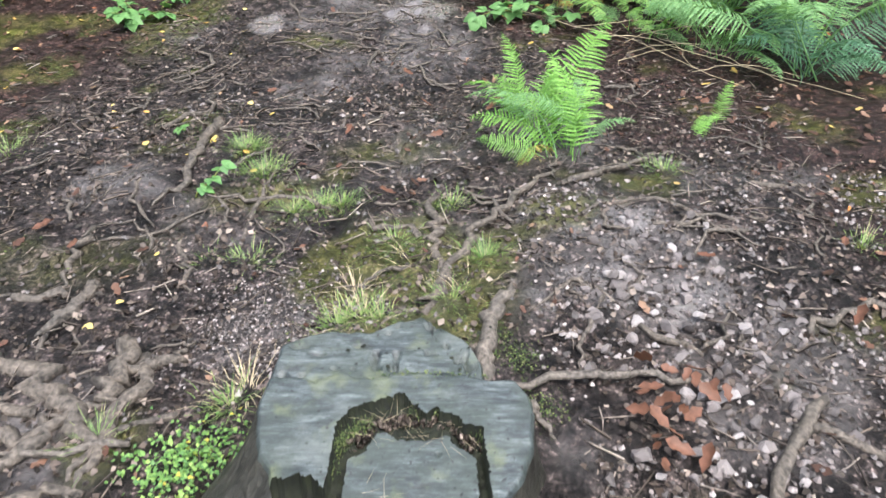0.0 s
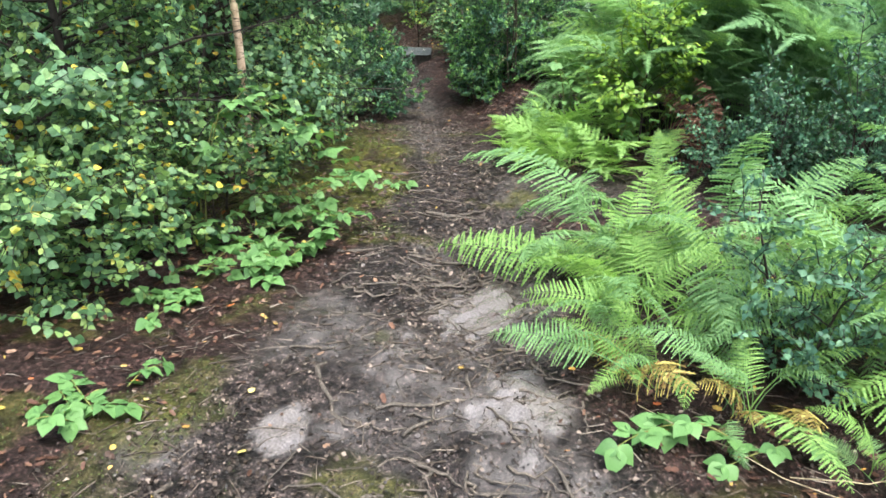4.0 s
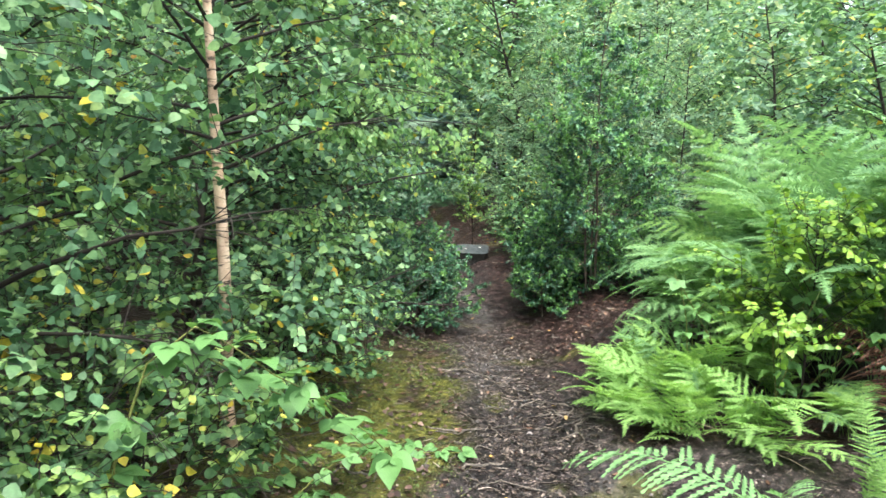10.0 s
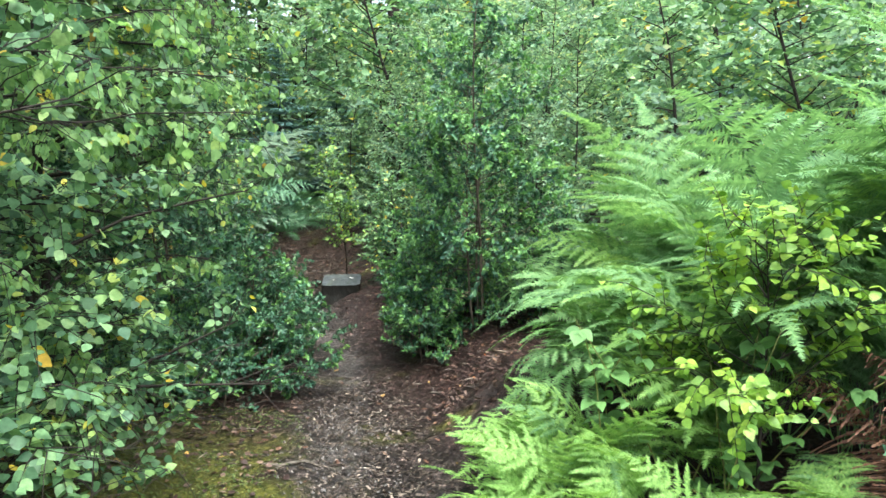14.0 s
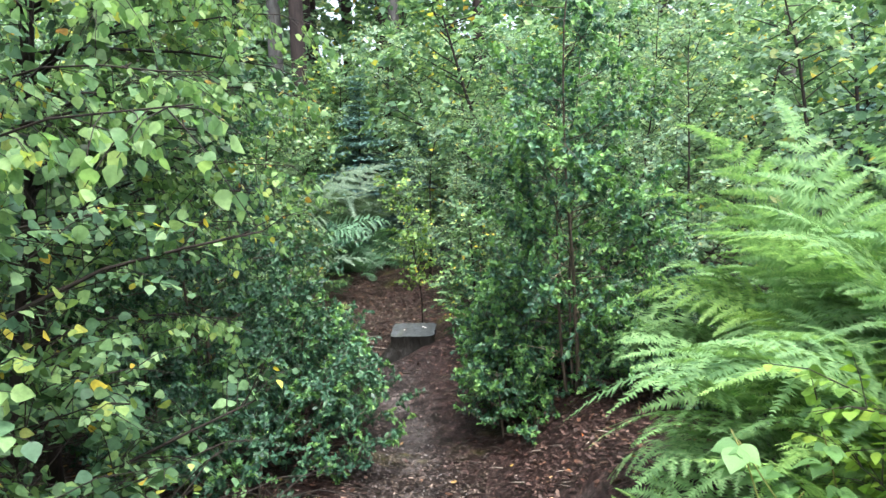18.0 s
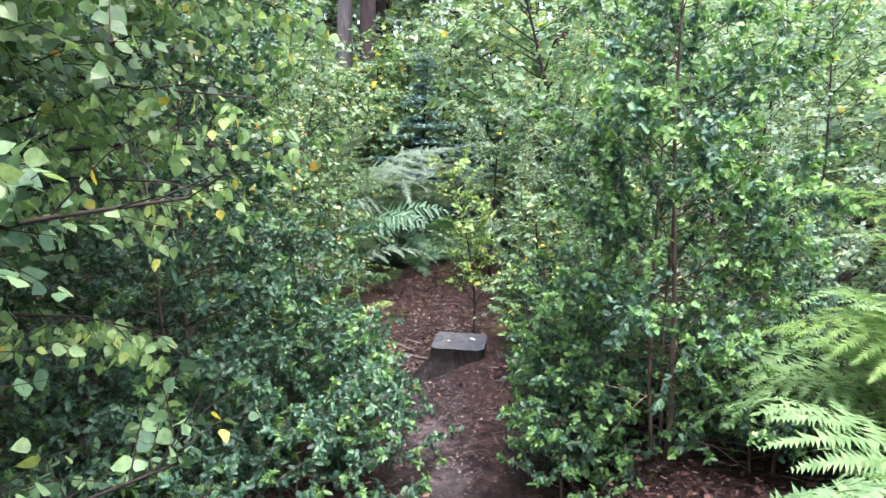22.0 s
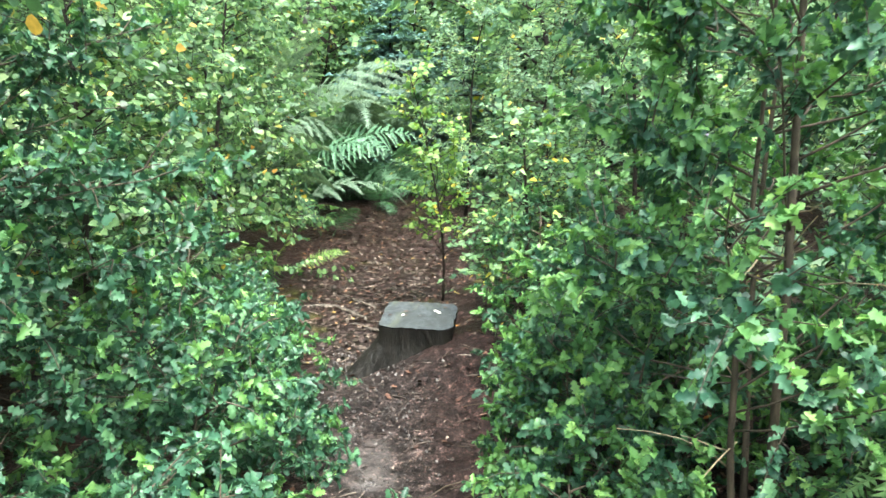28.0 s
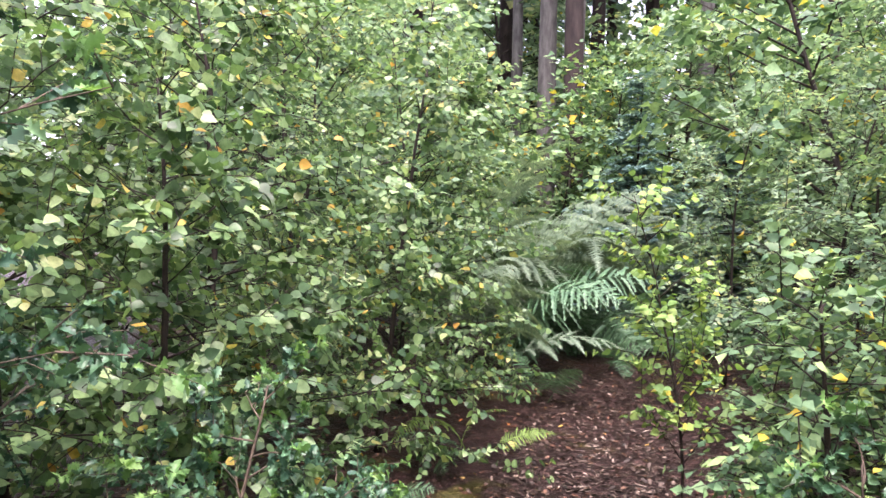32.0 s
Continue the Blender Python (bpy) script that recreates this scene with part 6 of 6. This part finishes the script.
woody("birch_tree", (-4.2, 10.2), "young birch in the dense thicket", "tree", 3.4, lambda f: 1.7 * (1.1 - .6 * f), limbs=50, start=.05, lift=25, radius=.034, seed=35, **BIG)
woody("birch_tree", (-5.2, 6.4), "young birch in the dense thicket", "tree", 3.4, lambda f: 1.7 * (1.1 - .6 * f), limbs=50, start=.05, lift=25, radius=.034, seed=36, **BIG)


def overhanging_birch(at, height, arms, label, seed):
    """A young birch whose thin arms reach out over the path and hang their leaves from drooping twigs."""
    global rng
    rng = np.random.default_rng(6000 + seed)
    z0 = ground_z(at[0], at[1]) - .04
    root = thing("birch_tree", (at[0], at[1], z0), label, "tree", "young birches")
    org = np.array([at[0], at[1], z0])
    trunk = bent((0, 0, 0), (.05, 0, 1), height, 12, .1, .1)
    part("trunk", tube(Geo(), trunk, .028 * np.linspace(1.2, .2, 12), 9, wobble=.12), M_TWIG, root)
    twigs, places, ways, faces = Geo(), [], [], []
    for tip in arms:
        end = np.array(tip) - org
        near = trunk[np.argmin(abs(trunk[:, 2] - max(.3, end[2] - .25)))]
        top = (near + end) / 2 + [0, 0, .28]
        u = np.linspace(0, 1, 9)[:, None]
        line = near * (1 - u) ** 2 + 2 * u * (1 - u) * top + end * u ** 2 + rng.normal(0, .012, (9, 3)) * (u > 0)
        part("limb", tube(Geo(), line, .0075 * np.linspace(1, .25, 9), 5), M_TWIG, root)
        for k in range(22):
            v = rng.uniform(.35, 1) * 8
            i = min(int(v), 7)
            p = line[i] + (line[i + 1] - line[i]) * (v - i)
            out = unit(unit(line[i + 1] - line[i]) * .6 + rng.normal(0, .6, 3) * [1, 1, .4] - [0, 0, .35])
            l = rng.uniform(.10, .26)
            e = p + out * l - [0, 0, .25 * l]
            tube(twigs, [p, (p + e) / 2 + [0, 0, .02], e], [.002, .0015, .0008], 3, cap=False)
            w = rng.uniform(.2, 1, 8)[:, None]
            places.append(p + (e - p) * w + rng.normal(0, .012, (8, 3)))
            ways.append(unit(rng.normal(0, .5, (8, 3)) + out * .4 - [0, 0, .9]))
            faces.append(rng.normal(0, 1, (8, 3)) * [1, 1, .5] + [0, 0, .3])
    tagged(part("brushwood", twigs, M_TWIG, root), kind="stuff")
    at_, ax, nm = np.concatenate(places), np.concatenate(ways), np.concatenate(faces)
    ok = clear(at_ + org, .5)
    part("crown", strew(Geo(), BIRCH_LEAF, at_[ok], ax[ok], nm[ok], rng.uniform(.028, .048, ok.sum()), rng.uniform(.3, 1.6, ok.sum())), M_BIRCH_HANG, root, "soft light green drooping leaves")
    return root


overhanging_birch((-2.65, 9.1), 3.1, ((-.9, 8.15, 1.70), (-1.15, 8.9, 1.92), (-1.25, 7.85, 1.85), (-1.15, 8.4, 2.1), (-1.5, 8.3, 1.7), (-1.6, 8.0, 1.2), (-1.7, 8.6, .8)), "young birch with light leaves hanging over the path", 1)
overhanging_birch((-2.75, 10.0), 3.0, ((-1.2, 9.8, 1.68), (-1.32, 9.8, 1.45), (-1.45, 9.85, .98), (-1.3, 10.6, 2.05), (-1.4, 9.4, 2.0), (-1.55, 10.3, 1.6), (-1.5, 10.4, 2.5), (-1.2, 10.2, 2.35), (-1.45, 9.6, 2.4), (-1.7, 10.9, 2.7), (-1.9, 10.4, 2.3), (-2.1, 9.7, 2.0)), "young birch with light leaves hanging over the path", 2)

# ---- hollies ----
def off_path(p):
    """Keeps the bushes beyond the bank off the trodden line and its stump."""
    return p[:, 0] > -.74 - .27 * np.maximum(0, p[:, 1] - 12.1)


holly_reach = lambda f: .95 * min(1, .5 + 1.6 * f) * (1.08 - f) ** .75 + .12
HOL = dict(leaf=HOLLY_LEAF, leaf_mat=M_HOLLY, young=M_HOLLY_YOUNG, clump=.75, wood_mat=M_HOLLY_BARK, leaves=20, group="hollies by the path", face_up=.6)
woody("holly", (-2.3, 11.4), "dense dark green holly bush with spiny glossy leaves", "holly bush", 2.9, lambda f: 1.05 * (1.12 - f) ** .6 + .08, size=.038, limbs=95, sprays=14, spray_len=.22, start=.03, lift=18, rise=.1, radius=.014, lean=(.02, -.03), stems=2, seed=40, hang=.05, share=.13, **HOL)
woody("holly", (-1.78, 11.7), "low holly shoots spreading towards the path", "holly bush", 1.0, lambda f: .60 * (1.2 - f), size=.040, limbs=40, sprays=14, spray_len=.2, start=.06, lift=18, rise=.25, radius=.012, lean=(.1, -.05), stems=2, seed=41, hang=0, **HOL)
woody("holly", (-2.55, 11.0), "low holly shoots spreading towards the path", "holly bush", 1.0, lambda f: .6 * (1.2 - f), size=.040, limbs=36, sprays=14, spray_len=.2, start=.06, lift=18, rise=.25, radius=.012, lean=(.1, -.05), stems=2, seed=42, hang=0, **HOL)
right = woody("holly", (.05, 11.75), "tall holly bush with several grey stems beside the path", "holly bush", 3.0, holly_reach, size=.040, limbs=88, sprays=14, spray_len=.22, start=.19, lift=20, rise=.15, radius=.013, stems=3, seed=43, hang=.05, share=.8, tip=.5, keep=off_path, **HOL)
woody("holly", (-.4, 11.95), "low holly skirt at the foot of the tall holly", "holly bush", .85, lambda f: .42 * (1.2 - f) + .08, size=.040, limbs=34, sprays=14, spray_len=.18, start=.08, lift=18, rise=.2, radius=.010, stems=2, seed=44, hang=0, share=.9, keep=off_path, **HOL)
woody("holly", (-2.35, 12.7), "low holly shoots spreading towards the path", "holly bush", 1.1, lambda f: .5 * (1.2 - f), size=.040, limbs=34, sprays=14, spray_len=.2, start=.05, lift=18, rise=.25, radius=.012, stems=2, seed=45, hang=0, **HOL)
woody("holly", (-3.15, 11.5), "dense dark green holly bush with spiny glossy leaves", "holly bush", 2.6, lambda f: .95 * (1.12 - f) ** .7 + .08, size=.040, limbs=62, sprays=13, spray_len=.22, start=.03, lift=18, rise=.1, radius=.02, stems=2, seed=46, hang=.05, share=.15, **dict(HOL, leaf=SMALL_LEAF))
for k, (x, y, hh, rr) in enumerate(((-.42, 12.5, .75, .36), (.0, 12.3, .65, .42), (-.1, 13.0, 1.0, .45), (.45, 12.1, .6, .4), (-.5, 13.2, .75, .3), (-.3, 12.1, .55, .34), (-.42, 11.75, .5, .34), (-.2, 12.2, .8, .4), (.5, 11.6, .5, .36))):
    woody("holly", (x, y), "low bright green holly filling the foot of the hedge", "holly bush", hh, lambda f, rr=rr: rr * (1.2 - f) + .06, size=.038, limbs=26, sprays=13, spray_len=.18, start=.06, lift=20, rise=.2, radius=.009, stems=2, seed=250 + k, hang=0, share=.9, keep=off_path, **HOL)
for k, (x, y, hh, rr) in enumerate(((-1.62, 11.15, .75, .42), (-1.85, 10.75, .7, .42), (-2.2, 10.5, .6, .4), (-1.7, 12.3, .8, .36), (-1.98, 12.75, .62, .36), (-2.2, 13.15, .55, .36), (-2.55, 13.6, .5, .36))):
    woody("holly", (x, y), "low bright green holly shoots at the path edge", "holly bush", hh, lambda f, rr=rr: rr * (1.2 - f) + .06, size=.038, limbs=28, sprays=14, spray_len=.18, start=.05, lift=20, rise=.2, radius=.009, stems=2, seed=270 + k, hang=0, share=.36, **HOL)
rng = np.random.default_rng(6)
for k in range(22):
    a, z = rng.uniform(0, 6.28), rng.uniform(.25, 1.1)
    p = np.array([.06 * math.cos(a), .06 * math.sin(a), z])
    line = bent(p, (math.cos(a), math.sin(a), rng.uniform(-.6, .8)), rng.uniform(.15, .4), 5, -.3, .3)
    part("dead_twig", tube(Geo(), line, np.linspace(.003, .0012, 5), 4), M_DEAD if k % 3 else M_ROOT, right, "bare dead side twig")

for k, (x, y, h) in enumerate(((2.3, 7.2, 1.8), (2.9, 6.9, 2.2), (1.9, 7.6, 1.1), (1.02, 4.95, .85), (1.6, 11.9, .9), (.95, 12.9, 1.0), (.75, 12.2, .7), (3.6, 6.0, 2.4), (3.3, 8.3, 2.2), (1.6, 8.0, .6), (2.05, 7.85, .9), (2.5, 7.7, 1.15))):
    woody("shrub", (x, y), "small-leaved blue-green shrub among bracken", "shrub", h, lambda f, h=h: .42 * h ** .6 * (1.15 - f), SMALL_LEAF, M_SHRUB if k > 2 else M_HOLLY, M_TWIG, .036, 34, 18, 12, .2, .04, 35, .2, .010, (0, 0), 2, "small shrubs", seed=50 + k, face_up=.6, hang=0)

# ---- the bend and beyond ----
woody("birch_sapling", (-1.42, 15.0), "yellow-green birch sapling beside the path bend", "sapling", 1.75, lambda f: .40 * (1.15 - f) + .06, BIRCH_LEAF, M_SAPLING, M_TWIG, .046, 26, 12, 9, .22, .2, 40, .1, .009, seed=60, flat=True, face_up=.4)
for k, (x, y, h, r) in enumerate(((-3.5, 13.9, 3.0, 1.15), (-3.4, 15.2, 2.8, 1.0), (-4.3, 14.6, 3.6, 1.3), (-4.0, 16.4, 3.2, 1.0), (-4.9, 16.0, 3.8, 1.3), (-3.0, 13.1, 2.0, .7), (-4.9, 18.4, 3.2, 1.0), (-3.4, 12.8, 3.0, .9), (-4.3, 12.3, 2.8, 1.0))):
    woody("birch_tree", (x, y), "young birch shrub with pale and yellowing leaves", "tree", h, lambda f, r=r: r * (1.15 - .75 * f), BIRCH_LEAF if k in (0, 1, 5, 7) else SMALL_LEAF, M_BIRCH_PALE, M_TWIG, .056, 44, 11, 11, .34, .03, 22, -.25, .02, group="young birches", seed=70 + k, aim=(-30, .25), flat=True, hang=.4, face_up=.35)
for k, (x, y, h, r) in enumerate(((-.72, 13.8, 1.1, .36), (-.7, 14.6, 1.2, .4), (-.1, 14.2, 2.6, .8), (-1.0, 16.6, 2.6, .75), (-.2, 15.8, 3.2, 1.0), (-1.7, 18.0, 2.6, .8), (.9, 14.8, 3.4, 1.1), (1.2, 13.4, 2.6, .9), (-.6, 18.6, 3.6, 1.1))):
    woody("birch_shrub", (x, y), "dense small-leaved young birch shrub", "shrub", h, lambda f, r=r: r * (1.15 - .75 * f), SMALL_LEAF, M_BIRCH if k < 3 else M_FAR_HAZY, M_TWIG, .048, 42, 13, 12, .3, .03, 28, -.15, .016, group="birch shrubs past the bend", seed=90 + k, flat=True, hang=.1)

# ---- young wood all round ----
far_reach = lambda f: 1.5 * (1.1 - .75 * f)
patterns = [woody("birch_tree", (x, y), "slender young birch in the wood behind", "tree", h, far_reach, PLAIN_LEAF, m, M_TWIG, .105, 46, 8, 7, .42, .03, 28, -.25, .03, group="young birches in the wood", limb_parts=False, seed=120 + k, twigs=False, flat=True, hang=.1) for k, (x, y, h, m) in enumerate(((2.6, 14.2, 3.4, M_FAR_HAZY), (1.0, 17.0, 3.6, M_FAR_HAZY), (3.4, 12.4, 3.2, M_BIRCH), (-5.6, 12.6, 3.5, M_BIRCH)))]
rng = np.random.default_rng(8)
placed = []
tries = 0
SIDES = [(-6.3, 4.6), (-6.6, 6.6), (-6.2, 8.4), (-6.8, 10.2), (-6.0, 11.6), (-7.9, 7.6), (-8.2, 9.6), (-8.0, 5.2), (4.9, 4.4), (4.6, 6.4), (4.8, 8.6), (4.5, 10.6), (5.2, 12.4), (6.3, 7.4), (6.6, 10), (4.2, 2.4), (4.2, 13.8), (5.6, 15.0), (3.6, 15.6), (-5.0, 14.4), (-6.5, 13.8), (-7.4, 12.4), (-5.6, 16.8)]
FAR_END = [(-7.0, 20.5), (-6.1, 21.6), (-5.2, 22.5), (-4.4, 23.4), (-3.3, 23.8), (-2.2, 23.6), (-1.2, 22.8), (-.3, 21.8), (.4, 20.6), (-5.9, 19.4), (-6.6, 23.0), (-1.6, 24.6), (-3.9, 24.8), (-5.4, 18.6)]
REAR = FAR_END + [(x, 27.5 + (i % 3) * 2.6) for i, x in enumerate(np.linspace(-17, 11, 20))] + [(x, 35.0 + (i % 2) * 3) for i, x in enumerate(np.linspace(-27, 16, 16))]
while len(placed) < 113 and tries < 6000:
    tries += 1
    # the last five are added out of view round the start, to close the light
    x, y = rng.uniform(-14, 12), rng.uniform(11, 27) if len(placed) < 108 else rng.uniform(-7, 3)
    if len(placed) < 73:
        x, y = (SIDES + REAR)[len(placed)]
    elif abs(x - centre(min(y, 19))) < 2.6 and y < 19.3 or (-4.6 < x < -1.2 and y < 21.3) or (x > -6 and x < 4.2 and 2 < y < 14.8) or (y < 2.5 and abs(x) < 3.6):
        continue
    if len(placed) >= 73 and any((x - a) ** 2 + (y - b) ** 2 < 1.9 for a, b in placed):
        continue
    placed.append((x, y))
    s = rng.uniform(.75, 1.15) * (1 + .06 * max(0, y - 14))
    if x < -5 and 16 < y < 27 or y > 27:
        s *= 1.3
    if (x, y) in FAR_END:
        s = rng.uniform(1.05, 1.3)
    c = copy_thing(patterns[len(placed) % 4], pose(x, y, ground_z(x, y) - .04, 0, 0, rng.uniform(0, 360)))
    c.scale = (s, s, s * rng.uniform(.9, 1.15))


def conifer(at, height, seed):
    """A young spruce: whorls of drooping, needled branches."""
    global rng
    rng = np.random.default_rng(4000 + seed)
    root = thing("conifer", (at[0], at[1], ground_z(at[0], at[1]) - .05), "dark blue-green young conifer in the shade", "tree", "young conifers")
    part("trunk", tube(Geo(), bent((0, 0, 0), (0, 0, 1), height, 8, 0, .03), .04 * np.linspace(1.2, .1, 8), 7), M_SHADED_BARK, root)
    crown, wood = Geo(), Geo()
    for w in range(int(height / .24)):
        for b in range(8):
            z = .25 + w * .24 + rng.uniform(-.12, .12)
            a = b * .785 + w * .4 + rng.normal(0, .1)
            l = max(.15, .42 * (height - z) * rng.uniform(.8, 1.1))
            line = bent((0, 0, z), (math.cos(a), math.sin(a), .25), l, 5, -.5, .1)
            tube(wood, line, .008 * np.linspace(1, .3, 5), 3, cap=False)
            m = int(80 * l) + 12
            u = rng.uniform(.1, 1, m) * 4
            i = np.minimum(u.astype(int), 3)
            p = line[i] + (line[i + 1] - line[i]) * (u - i)[:, None] + rng.normal(0, .05 + .1 * l, (m, 3)) * [1, 1, .15]
            out = unit(line[-1] - line[0])
            side = np.cross(out, [0, 0, 1.0]) * rng.choice([-1, 1], m)[:, None]
            strew(crown, SMALL_LEAF, p, out * .6 + side + rng.normal(0, .15, (m, 3)), np.tile([0, 0, 1.0], (m, 1)) + rng.normal(0, .3, (m, 3)), rng.uniform(.08, .15, m) * (.5 + .6 * l))
    tagged(part("brushwood", wood, M_SHADED_BARK, root), kind="stuff")
    part("crown", crown, M_CONIFER, root)


for k, (x, y, h) in enumerate(((-2.3, 21.7, 3.0), (-3.6, 22.0, 3.6), (4.5, 17.5, 3.6))):
    conifer((x, y), h, k)


def pine(at, radius, mat, label, seed, height=15):
    global rng
    rng = np.random.default_rng(5000 + seed)
    root = thing("pine", (at[0], at[1], ground_z(at[0], at[1]) - .1), label, "tree", "tall pines behind")
    line = bent((0, 0, 0), (0, 0, 1), height, 10, 0, .02)
    part("trunk", tube(Geo(), line, radius * np.linspace(1.1, .5, 10), 14, wobble=.06), mat, root)
    crown = Geo()
    for k in range(14):
        a, z = k * 2.4, height * rng.uniform(.55, 1)
        l = rng.uniform(1.2, 2.6)
        limb = bent((0, 0, z), (math.cos(a), math.sin(a), .3), l, 5, -.1, .15)
        part("limb", tube(Geo(), limb, .04 * np.linspace(1, .3, 5), 5), mat, root)
        m = 40
        p = limb[rng.integers(1, 5, m)] + rng.normal(0, .3, (m, 3))
        strew(crown, SMALL_LEAF, p, rng.normal(0, 1, (m, 3)), np.tile([0, 0, 1.0], (m, 1)) + rng.normal(0, .5, (m, 3)), rng.uniform(.2, .4, m))
    part("crown", crown, M_CONIFER, root)


rng = np.random.default_rng(2)
PINES = [(-6.3, 25.2, .20, 0), (-5.9, 25.6, .12, 0), (-5.5, 24.6, .20, 1), (-7.6, 26.5, .14, 0), (-8.6, 28, .2, 1), (-3.6, 27, .17, 0), (-1.4, 28, .2, 1), (1.4, 27, .18, 1), (-10, 26, .2, 1), (-7, 30, .22, 1), (-4.6, 31, .22, 1), (-2.4, 32, .22, 1), (-9, 32, .22, 1), (-12, 30, .22, 1), (4, 30, .2, 1), (7, 28, .2, 0), (-13, 25, .2, 1), (-6.2, 33, .25, 1), (-3.2, 34.5, .25, 1), (-8, 35, .25, 1), (-5, 36, .25, 1), (-10.5, 34, .25, 1), (0, 34, .25, 1), (10, 33, .25, 1)]
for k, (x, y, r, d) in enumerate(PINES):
    pine((x, y), r, M_SHADED_BARK if d else M_PINE_BARK, "tall pine trunk coloured dark for deep shade" if d else "tall reddish-grey pine trunk behind young birches", k)
